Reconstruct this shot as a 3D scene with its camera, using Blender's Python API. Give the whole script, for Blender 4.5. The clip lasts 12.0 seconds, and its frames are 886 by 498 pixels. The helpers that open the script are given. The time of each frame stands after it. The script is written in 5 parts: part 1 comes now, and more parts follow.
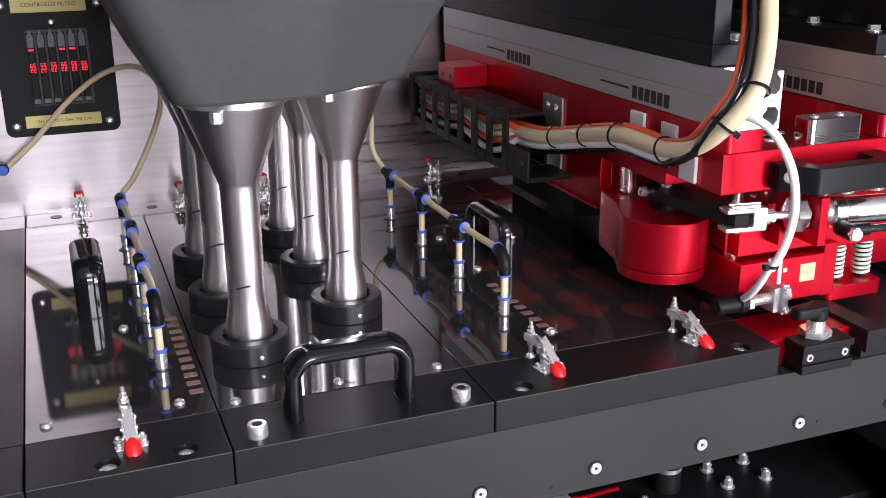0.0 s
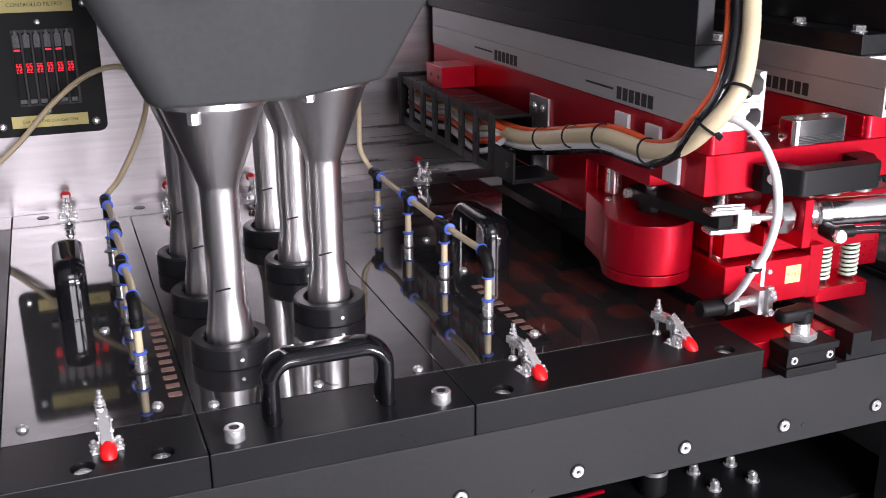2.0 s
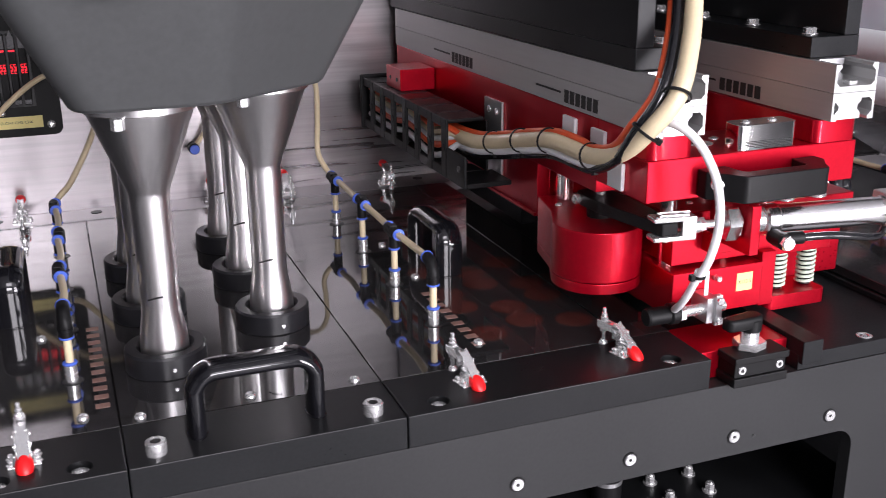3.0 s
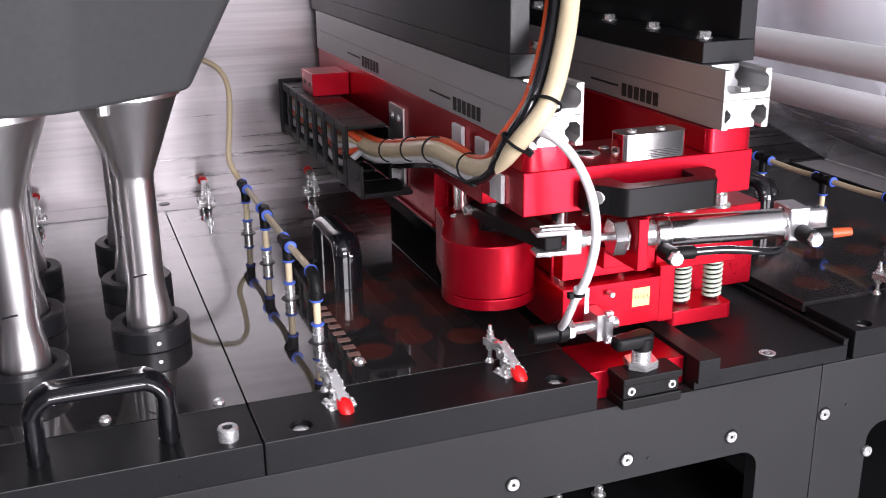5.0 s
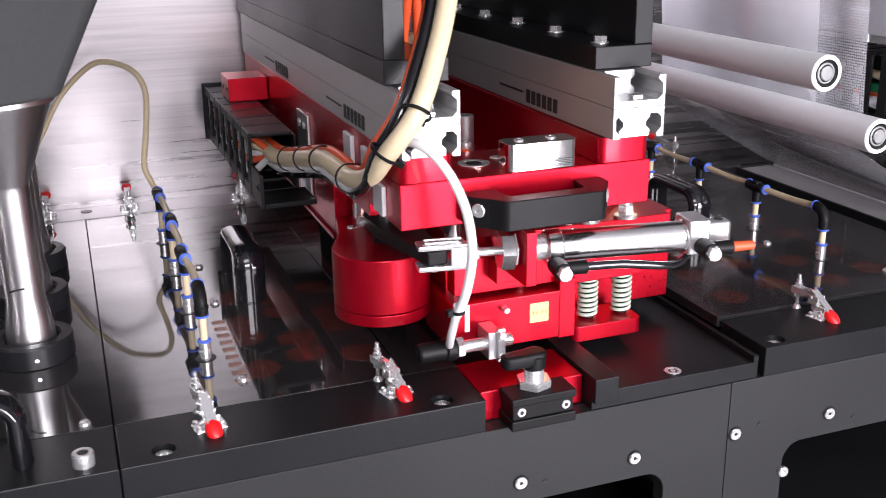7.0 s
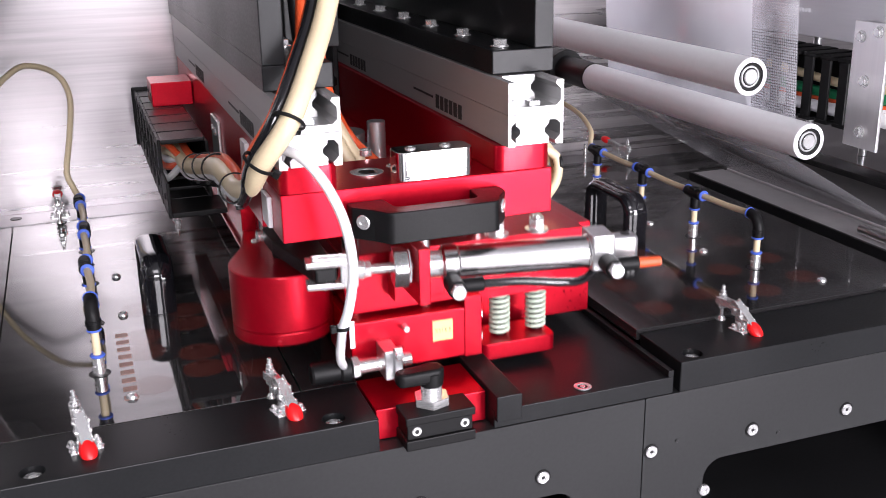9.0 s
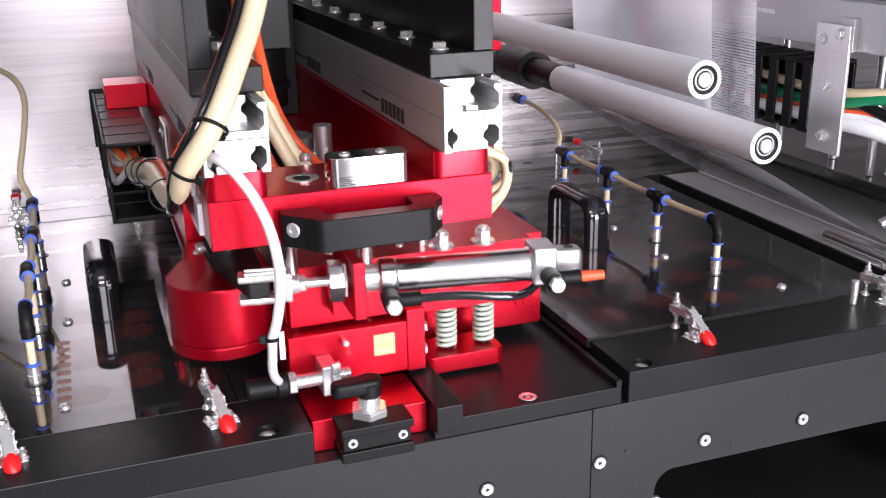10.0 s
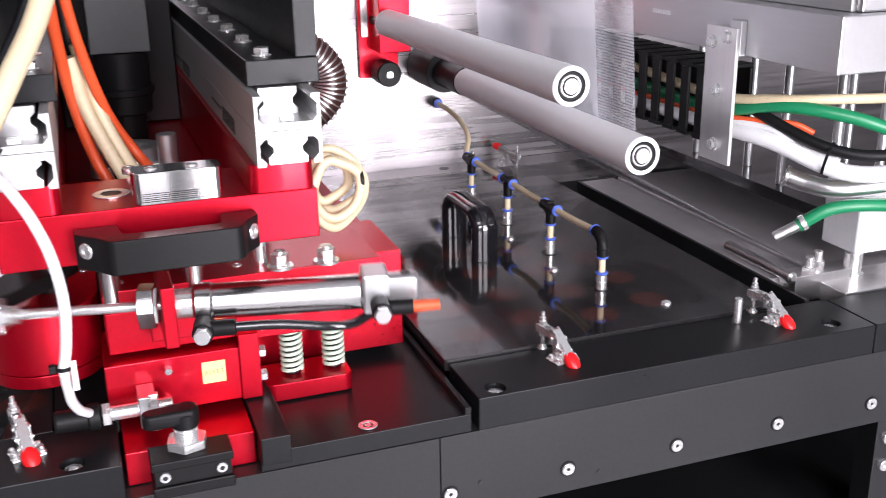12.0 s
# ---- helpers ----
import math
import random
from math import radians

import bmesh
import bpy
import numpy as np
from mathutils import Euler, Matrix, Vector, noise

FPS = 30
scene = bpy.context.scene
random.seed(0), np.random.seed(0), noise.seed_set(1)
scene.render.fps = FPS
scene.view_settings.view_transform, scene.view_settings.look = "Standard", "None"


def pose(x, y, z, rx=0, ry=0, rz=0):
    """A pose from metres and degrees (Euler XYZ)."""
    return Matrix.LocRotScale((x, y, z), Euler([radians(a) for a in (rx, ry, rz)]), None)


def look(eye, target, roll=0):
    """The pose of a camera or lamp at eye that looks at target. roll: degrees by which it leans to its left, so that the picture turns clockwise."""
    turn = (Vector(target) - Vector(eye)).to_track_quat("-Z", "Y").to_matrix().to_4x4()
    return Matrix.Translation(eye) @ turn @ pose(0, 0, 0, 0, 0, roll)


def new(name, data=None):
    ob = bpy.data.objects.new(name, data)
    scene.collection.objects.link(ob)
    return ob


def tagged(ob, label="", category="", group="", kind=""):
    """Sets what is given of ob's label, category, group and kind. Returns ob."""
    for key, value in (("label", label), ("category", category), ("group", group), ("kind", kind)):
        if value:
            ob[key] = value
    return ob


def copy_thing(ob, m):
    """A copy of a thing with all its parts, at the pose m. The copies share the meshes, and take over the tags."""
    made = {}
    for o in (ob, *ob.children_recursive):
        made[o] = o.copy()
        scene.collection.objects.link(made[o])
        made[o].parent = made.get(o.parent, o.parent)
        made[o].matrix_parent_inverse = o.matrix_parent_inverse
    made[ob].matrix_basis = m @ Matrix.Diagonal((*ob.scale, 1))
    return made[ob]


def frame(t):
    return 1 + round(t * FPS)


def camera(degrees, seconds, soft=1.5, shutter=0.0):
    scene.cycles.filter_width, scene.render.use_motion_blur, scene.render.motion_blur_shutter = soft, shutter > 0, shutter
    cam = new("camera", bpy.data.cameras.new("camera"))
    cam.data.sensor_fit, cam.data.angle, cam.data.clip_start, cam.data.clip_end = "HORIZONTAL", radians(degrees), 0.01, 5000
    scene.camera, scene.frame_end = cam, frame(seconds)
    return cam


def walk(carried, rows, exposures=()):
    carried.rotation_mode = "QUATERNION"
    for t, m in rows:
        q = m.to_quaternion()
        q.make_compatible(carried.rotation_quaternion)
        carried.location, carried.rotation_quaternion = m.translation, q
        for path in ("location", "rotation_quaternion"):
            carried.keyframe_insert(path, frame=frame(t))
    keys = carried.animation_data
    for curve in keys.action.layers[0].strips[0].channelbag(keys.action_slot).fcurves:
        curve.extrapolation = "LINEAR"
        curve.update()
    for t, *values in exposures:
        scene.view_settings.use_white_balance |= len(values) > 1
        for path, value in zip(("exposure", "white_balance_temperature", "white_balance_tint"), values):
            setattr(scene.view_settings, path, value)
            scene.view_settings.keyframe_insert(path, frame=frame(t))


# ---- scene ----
cam = camera(47.2, 12.0, soft=0.8, shutter=0.5)
PATH = [
    (0, (-0.024, 0.0, 0.437), (0.658, 1.768, -0.2), -0.5),
    (0.5, (-0.024, 0.0, 0.437), (0.658, 1.768, -0.2), -0.5),
    (1, (-0.024, 0.0, 0.437), (0.658, 1.768, -0.2), -0.5),
    (1.5, (-0.024, 0.0, 0.437), (0.66, 1.768, -0.2), -0.5),
    (2, (-0.003, -0.001, 0.437), (0.677, 1.769, -0.201), -0.5),
    (2.5, (0.03, -0.002, 0.438), (0.706, 1.769, -0.202), -0.6),
    (3, (0.067, -0.002, 0.437), (0.739, 1.77, -0.202), -0.6),
    (5, (0.202, -0.001, 0.435), (0.867, 1.774, -0.205), -0.7),
    (5.5, (0.231, -0.001, 0.434), (0.893, 1.775, -0.205), -0.8),
    (6, (0.262, 0.0, 0.434), (0.922, 1.776, -0.206), -0.8),
    (6.5, (0.29, 0.0, 0.433), (0.95, 1.777, -0.206), -0.8),
    (7, (0.325, 0.0, 0.433), (0.981, 1.778, -0.207), -0.8),
    (7.5, (0.357, 0.0, 0.432), (1.009, 1.779, -0.208), -0.9),
    (9.5, (0.463, 0.001, 0.43), (1.105, 1.784, -0.21), -1.0),
    (10, (0.496, 0.002, 0.43), (1.136, 1.785, -0.212), -1.0),
    (10.5, (0.534, 0.003, 0.429), (1.171, 1.786, -0.214), -1.0),
    (11, (0.576, 0.005, 0.428), (1.211, 1.788, -0.216), -1.0),
    (11.5, (0.615, 0.007, 0.429), (1.249, 1.789, -0.22), -1.0),
    (12, (0.658, 0.01, 0.427), (1.293, 1.792, -0.221), -1.0),
]
walk(cam, [(t, look(eye, target, roll)) for t, eye, target, roll in PATH])

# ---- light: lamps added in an unseen workshop in front of the open machine ----
world = bpy.data.worlds.new("workshop_air")
scene.world = world
world.use_nodes = True
world.node_tree.nodes["Background"].inputs[0].default_value = (0.9, 0.95, 1.0, 1)
world.node_tree.nodes["Background"].inputs[1].default_value = 0.02
scene.view_settings.exposure = 0.0


def area_lamp(name, eye, target, sx, sy, power, colour=(1, 1, 1)):
    data = bpy.data.lights.new(name, "AREA")
    data.shape, data.size, data.size_y, data.energy, data.color = "RECTANGLE", sx, sy, power, colour
    ob = new(name, data)
    ob.matrix_world = look(eye, target)
    return ob


# unseen lamps added behind the camera, set as tall windows and one ceiling panel
COOL = (0.97, 0.925, 1.0)
area_lamp("window_light", (0.15, -2.96, -0.15), (0.15, 1.0, -0.15), 1.4, 1.3, 9, COOL)
area_lamp("window_light", (2.15, -2.96, -0.15), (2.15, 1.0, -0.15), 1.3, 1.3, 180, COOL)
area_lamp("window_light", (0.15, -2.96, 1.38), (0.15, 1.0, 1.38), 1.4, 1.35, 118, COOL)
area_lamp("window_light", (2.15, -2.96, 1.38), (2.15, 1.0, 1.38), 1.3, 1.35, 92, COOL)
area_lamp("overhead_fill_light", (0.15, -1.6, 2.36), (0.15, -1.6, 0), 1.2, 0.6, 18, COOL)

# ---- materials ----
def mat(name, col, rough=0.5, metal=0.0, var=0.12, scale=60.0, bump=0.04, stretch=(1, 1, 1), rvar=0.08, coat=0.0, glow=None, spec=0.5, streak=None, wave=0.0, brushed=0.0, ior=1.5):
    m = bpy.data.materials.new(name)
    m.use_nodes = True
    n, l = m.node_tree.nodes, m.node_tree.links
    b = n["Principled BSDF"]
    b.inputs["Metallic"].default_value = metal
    b.inputs["Coat Weight"].default_value = coat
    b.inputs["Coat Roughness"].default_value = 0.08
    b.inputs["Specular IOR Level"].default_value = spec
    b.inputs["IOR"].default_value = ior
    tc, mp = n.new("ShaderNodeTexCoord"), n.new("ShaderNodeMapping")
    mp.inputs["Scale"].default_value = stretch
    l.new(tc.outputs["Object"], mp.inputs["Vector"])
    fine, broad = n.new("ShaderNodeTexNoise"), n.new("ShaderNodeTexNoise")
    fine.inputs["Scale"].default_value, broad.inputs["Scale"].default_value = scale * 8, scale / 6
    fine.inputs["Detail"].default_value, broad.inputs["Detail"].default_value = 4, 0.6 if wave else 5
    l.new(mp.outputs["Vector"], fine.inputs["Vector"])
    if streak:
        mb = n.new("ShaderNodeMapping")
        mb.inputs["Scale"].default_value = streak
        l.new(tc.outputs["Object"], mb.inputs["Vector"])
        l.new(mb.outputs["Vector"], broad.inputs["Vector"])
    else:
        l.new(tc.outputs["Object"], broad.inputs["Vector"])
    mixed = n.new("ShaderNodeMath")
    mixed.operation = "ADD"
    l.new(fine.outputs["Fac"], mixed.inputs[0])
    l.new(broad.outputs["Fac"], mixed.inputs[1])
    shade = n.new("ShaderNodeMapRange")
    shade.inputs["From Min"].default_value, shade.inputs["From Max"].default_value = 0.6, 1.4
    shade.inputs["To Min"].default_value, shade.inputs["To Max"].default_value = 1 - var, 1 + var
    l.new(mixed.outputs[0], shade.inputs["Value"])
    tint = n.new("ShaderNodeVectorMath")
    tint.operation = "SCALE"
    tint.inputs[0].default_value = col
    l.new(shade.outputs[0], tint.inputs["Scale"])
    l.new(tint.outputs["Vector"], b.inputs["Base Color"])
    rr = n.new("ShaderNodeMapRange")
    rr.inputs["From Min"].default_value, rr.inputs["From Max"].default_value = 0.6, 1.4
    rr.inputs["To Min"].default_value, rr.inputs["To Max"].default_value = max(0.02, rough - rvar), min(1, rough + rvar)
    l.new(mixed.outputs[0], rr.inputs["Value"])
    l.new(rr.outputs[0], b.inputs["Roughness"])
    if bump:
        bp = n.new("ShaderNodeBump")
        bp.inputs["Strength"].default_value, bp.inputs["Distance"].default_value = bump, 0.0008
        l.new(fine.outputs["Fac"], bp.inputs["Height"])
        l.new(bp.outputs["Normal"], b.inputs["Normal"])
    if wave:
        bw = n.new("ShaderNodeBump")
        bw.inputs["Strength"].default_value, bw.inputs["Distance"].default_value = 1.0, wave
        l.new(broad.outputs["Fac"], bw.inputs["Height"])
        l.new(bp.outputs["Normal"], bw.inputs["Normal"])
        l.new(bw.outputs["Normal"], b.inputs["Normal"])
    if brushed:
        tg = n.new("ShaderNodeTangent")
        tg.direction_type, tg.axis = "RADIAL", "Z"
        l.new(tg.outputs[0], b.inputs["Tangent"])
        b.inputs["Anisotropic"].default_value = brushed
        b.inputs["Anisotropic Rotation"].default_value = 0.25
    if glow:
        b.inputs["Emission Color"].default_value = (*glow[0], 1)
        b.inputs["Emission Strength"].default_value = glow[1]
    return m


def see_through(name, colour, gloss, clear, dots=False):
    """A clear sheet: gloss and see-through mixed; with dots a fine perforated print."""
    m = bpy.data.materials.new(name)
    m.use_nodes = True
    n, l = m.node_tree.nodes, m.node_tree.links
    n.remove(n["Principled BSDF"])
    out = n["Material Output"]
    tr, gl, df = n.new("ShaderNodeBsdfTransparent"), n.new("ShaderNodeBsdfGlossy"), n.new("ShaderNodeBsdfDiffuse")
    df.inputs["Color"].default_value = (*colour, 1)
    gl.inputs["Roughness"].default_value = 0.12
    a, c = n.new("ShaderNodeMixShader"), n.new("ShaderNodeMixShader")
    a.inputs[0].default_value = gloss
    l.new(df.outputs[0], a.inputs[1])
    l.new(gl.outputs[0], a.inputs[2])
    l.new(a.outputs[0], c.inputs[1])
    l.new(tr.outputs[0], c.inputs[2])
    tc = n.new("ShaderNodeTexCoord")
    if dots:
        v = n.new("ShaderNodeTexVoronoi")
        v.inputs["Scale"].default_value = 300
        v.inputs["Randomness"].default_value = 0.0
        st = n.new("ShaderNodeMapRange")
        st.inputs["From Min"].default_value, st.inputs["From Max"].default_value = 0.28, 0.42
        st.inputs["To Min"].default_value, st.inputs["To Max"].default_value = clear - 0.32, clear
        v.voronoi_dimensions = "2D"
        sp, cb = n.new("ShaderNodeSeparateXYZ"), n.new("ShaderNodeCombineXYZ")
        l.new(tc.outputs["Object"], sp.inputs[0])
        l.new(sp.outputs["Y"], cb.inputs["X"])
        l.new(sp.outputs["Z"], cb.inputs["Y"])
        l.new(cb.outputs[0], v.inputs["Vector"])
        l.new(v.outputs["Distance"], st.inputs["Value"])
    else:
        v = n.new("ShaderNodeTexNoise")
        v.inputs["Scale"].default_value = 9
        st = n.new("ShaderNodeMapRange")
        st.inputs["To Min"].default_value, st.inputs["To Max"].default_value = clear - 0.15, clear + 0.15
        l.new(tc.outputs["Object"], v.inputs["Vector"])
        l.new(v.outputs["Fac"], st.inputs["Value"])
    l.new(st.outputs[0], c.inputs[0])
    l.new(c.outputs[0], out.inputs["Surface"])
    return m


BLACK_BAR = mat("black_anodised_aluminium", (0.011, 0.0115, 0.0125), 0.34, 0.0, 0.2, 40, 0.02, spec=0.2)
FRAME = mat("dark_grey_painted_steel", (0.021, 0.0215, 0.0225), 0.42, 0.0, 0.20, 30, 0.03, spec=0.28)
TINTED = mat("smoked_cover_plate", (0.020, 0.019, 0.020), 0.06, 0.0, 0.15, 10, 0.0, rvar=0.03, ior=2.0)
DISC_DARK = mat("brown_disc_on_smoked_plate", (0.070, 0.024, 0.020), 0.07, 0.0, 0.25, 10, 0.0, rvar=0.02, ior=2.0)
COVER = mat("polished_smoked_cover_plate", (0.028, 0.027, 0.028), 0.05, 0.0, 0.15, 10, 0.003, rvar=0.02, wave=0.0006, ior=2.8)
DISC = mat("brown_disc_under_cover", (0.095, 0.030, 0.025), 0.06, 0.0, 0.25, 10, 0.0, rvar=0.02, ior=2.4)
STEEL = mat("brushed_stainless_steel", (0.93, 0.91, 0.91), 0.30, 1.0, 0.05, 25, 0.0, (1, 1, 0.03), rvar=0.02, streak=(1, 1, 0.05))
NICKEL = mat("bright_nickel_plate", (0.86, 0.85, 0.85), 0.10, 1.0, 0.03, 60, 0.0, rvar=0.02)
BARREL = mat("polished_cylinder_tube", (0.86, 0.85, 0.85), 0.22, 1.0, 0.03, 60, 0.0, rvar=0.03)
WALL_STEEL = mat("stainless_back_sheet", (0.40, 0.375, 0.385), 0.30, 1.0, 0.30, 18, 0.004, (0.03, 1, 1), rvar=0.10, streak=(0.34, 1, 1), wave=0.017, brushed=0.2)
LEDGE = mat("dull_steel_ledge", (0.34, 0.33, 0.34), 0.30, 1.0, 0.05, 20, 0.0, rvar=0.03)
CHROME = mat("zinc_plated_steel", (0.88, 0.88, 0.88), 0.24, 0.8, 0.03, 80, 0.0, rvar=0.02)
ALU = mat("bare_aluminium", (0.64, 0.64, 0.65), 0.34, 0.9, 0.04, 30, 0.015, (1, 0.05, 1), rvar=0.03)
RAIL = mat("grey_anodised_rail", (0.46, 0.46, 0.46), 0.40, 0.55, 0.08, 30, 0.04, (1, 0.05, 1))
RED = mat("red_anodised_aluminium", (0.47, 0.0028, 0.017), 0.32, 0.70, 0.10, 30, 0.02, rvar=0.06, spec=0.3, coat=0.15)
HOPPER = mat("dark_grey_plastic_hopper", (0.062, 0.064, 0.065), 0.45, 0.0, 0.12, 20, 0.03, spec=0.3)
RUBBER = mat("black_plastic", (0.007, 0.007, 0.0075), 0.45, 0.0, 0.25, 60, 0.05, spec=0.18)
GLOSS = mat("glossy_black_handle", (0.008, 0.008, 0.010), 0.10, 0.0, 0.2, 30, 0.01, coat=0.5)
RING = mat("black_ring_plastic", (0.013, 0.013, 0.015), 0.30, 0.0, 0.15, 40, 0.0, rvar=0.03)
TAN = mat("cream_polyurethane_tube", (0.70, 0.58, 0.38), 0.35, 0.0, 0.08, 40, 0.02)
ORANGE = mat("orange_cable_sheath", (0.75, 0.10, 0.03), 0.42, 0.0, 0.1, 40, 0.02)
WHITE = mat("white_plastic", (0.80, 0.80, 0.82), 0.35, 0.0, 0.04, 40, 0.02)
BLUE = mat("blue_release_collar", (0.07, 0.14, 0.62), 0.35, 0.0, 0.08, 40, 0.0)
GREEN = mat("green_hose", (0.01, 0.22, 0.09), 0.35, 0.0, 0.1, 40, 0.02)
SPRING = mat("pale_green_spring_steel", (0.62, 0.73, 0.60), 0.38, 0.1, 0.08, 40, 0.02)
GRIP = mat("red_vinyl_grip", (0.85, 0.012, 0.015), 0.30, 0.0, 0.05, 40, 0.0)
YELLOW = mat("yellow_label", (0.80, 0.68, 0.28), 0.55, 0.0, 0.05, 40, 0.0)
INK = mat("black_print", (0.02, 0.02, 0.02), 0.6, 0.0, 0.05, 40, 0.0)
COPPER = mat("copper_contact", (0.30, 0.17, 0.14), 0.40, 0.2, 0.2, 40, 0.0)
ROLLER = mat("white_roller_sleeve", (0.90, 0.90, 0.92), 0.42, 0.0, 0.03, 20, 0.02)
LED = mat("red_led_segment", (0.5, 0.01, 0.02), 0.4, 0.0, 0.0, 40, 0.0, glow=((1.0, 0.01, 0.03), 1.6))
DUCT = mat("brown_spiral_duct", (0.06, 0.025, 0.02), 0.35, 0.0, 0.2, 40, 0.02)
DARK = mat("dark_machine_interior", (0.012, 0.012, 0.013), 0.4, 0.0, 0.2, 30, 0.03)
PLASTER = mat("grey_workshop_wall", (0.30, 0.30, 0.31), 0.8, 0.0, 0.06, 3, 0.05)
CONCRETE = mat("workshop_floor", (0.30, 0.30, 0.30), 0.55, 0.0, 0.15, 4, 0.05)
FILM = see_through("clear_packaging_film", (0.90, 0.90, 0.97), 0.25, 0.52)
FILM_DOTS = see_through("perforated_film", (0.80, 0.80, 0.86), 0.3, 0.74, True)
SATIN = mat("satin_stainless_sheet", (0.62, 0.60, 0.61), 0.32, 0.35, 0.12, 6, 0.0, rvar=0.06)
# the same clear film, with its underside's shade and grey reflection in the colour
FILM_SHADED = see_through("shaded_film_underside", (0.24, 0.235, 0.25), 0.40, 0.36)


# ---- mesh builders ----
def box(x0, x1, y0, y1, z0, z1, bev=0.0012, seg=2):
    bm = bmesh.new()
    bmesh.ops.create_cube(bm, size=1.0, matrix=Matrix.LocRotScale(((x0 + x1) / 2, (y0 + y1) / 2, (z0 + z1) / 2), None, (x1 - x0, y1 - y0, z1 - z0)))
    if bev:
        bmesh.ops.bevel(bm, geom=bm.edges[:], offset=bev, segments=seg, profile=0.5, affect="EDGES", clamp_overlap=True)
    return bm


def prism(points, z0, z1, bev=0.0, m=None, seg=2):
    """A plan of points pushed from z0 to z1; m turns it into place."""
    bm = bmesh.new()
    f = bm.faces.new([bm.verts.new((x, y, z0)) for x, y in points])
    top = bmesh.ops.extrude_face_region(bm, geom=[f])
    bmesh.ops.translate(bm, vec=(0, 0, z1 - z0), verts=[v for v in top["geom"] if isinstance(v, bmesh.types.BMVert)])
    bmesh.ops.recalc_face_normals(bm, faces=bm.faces[:])
    if bev:
        flat = [e for e in bm.edges if abs(e.verts[0].co.z - e.verts[1].co.z) < 1e-6]
        bmesh.ops.bevel(bm, geom=flat, offset=bev, segments=seg, profile=0.5, affect="EDGES", clamp_overlap=True)
    if m:
        bm.transform(m)
    return bm


def rounded(points, radii, steps=6):
    """A polygon with rounded corners."""
    out, n = [], len(points)
    for i in range(n):
        p, a, b = Vector(points[i]), Vector(points[i - 1]), Vector(points[(i + 1) % n])
        r = radii[i] if isinstance(radii, (list, tuple)) else radii
        if r <= 0:
            out.append(tuple(p))
            continue
        u, v = (a - p).normalized(), (b - p).normalized()
        half = math.acos(max(-1, min(1, u.dot(v)))) / 2
        d = r / math.tan(half)
        c = p + (u + v).normalized() * (r / math.sin(half))
        s, e = p + u * d - c, p + v * d - c
        turn = s.angle_signed(e)
        for k in range(steps + 1):
            w = -turn * k / steps
            q = Vector((s.x * math.cos(w) - s.y * math.sin(w), s.x * math.sin(w) + s.y * math.cos(w)))
            out.append((c.x + q.x, c.y + q.y))
    return out


def rect(x0, x1, y0, y1, r, steps=6):
    return rounded([(x0, y0), (x1, y0), (x1, y1), (x0, y1)], r, steps)


AXES = {"z": Matrix.Identity(4), "x": Matrix.Rotation(radians(90), 4, "Y"), "y": Matrix.Rotation(radians(-90), 4, "X")}


def lathe(profile, at=(0, 0, 0), axis="z", seg=28):
    """Rings of (radius, height) about an axis."""
    bm = bmesh.new()
    rings = []
    for r, h in profile:
        if r < 1e-6:
            rings.append([bm.verts.new((0, 0, h))])
        else:
            rings.append([bm.verts.new((r * math.cos(2 * math.pi * k / seg), r * math.sin(2 * math.pi * k / seg), h)) for k in range(seg)])
    for a, b in zip(rings, rings[1:]):
        for k in range(seg):
            j = (k + 1) % seg
            if len(a) == 1 and len(b) == 1:
                break
            if len(a) == 1:
                bm.faces.new((a[0], b[k], b[j]))
            elif len(b) == 1:
                bm.faces.new((a[k], a[j], b[0]))
            else:
                bm.faces.new((a[k], a[j], b[j], b[k]))
    bmesh.ops.recalc_face_normals(bm, faces=bm.faces[:])
    bm.transform(Matrix.Translation(at) @ AXES[axis])
    return bm


def rod(r, h0, h1, at=(0, 0, 0), axis="z", bev=0.0008, seg=24):
    return lathe([(0, h0), (r - bev, h0), (r, h0 + bev), (r, h1 - bev), (r - bev, h1), (0, h1)], at, axis, seg)


def ring(r0, r1, h0, h1, at=(0, 0, 0), axis="z", bev=0.0008, seg=40):
    return lathe([(r0, h0), (r1 - bev, h0), (r1, h0 + bev), (r1, h1 - bev), (r1 - bev, h1), (r0 + bev, h1), (r0, h1 - bev), (r0, h0)], at, axis, seg)


def hexa(r, h0, h1, at=(0, 0, 0), axis="z", turn=0.0):
    pts = [(r * math.cos(turn + k * math.pi / 3), r * math.sin(turn + k * math.pi / 3)) for k in range(6)]
    return prism(pts, h0, h1, min(0.0007, r * 0.12), Matrix.Translation(at) @ AXES[axis])


def smooth_path(points, steps=8):
    p = [Vector(q) for q in points]
    p = [p[0] * 2 - p[1]] + p + [p[-1] * 2 - p[-2]]
    out = []
    for i in range(1, len(p) - 2):
        a, b, c, d = p[i - 1:i + 3]
        for k in range(steps):
            t = k / steps
            out.append(0.5 * ((2 * b) + (c - a) * t + (2 * a - 5 * b + 4 * c - d) * t * t + (3 * b - a - 3 * c + d) * t ** 3))
    out.append(p[-2])
    return out


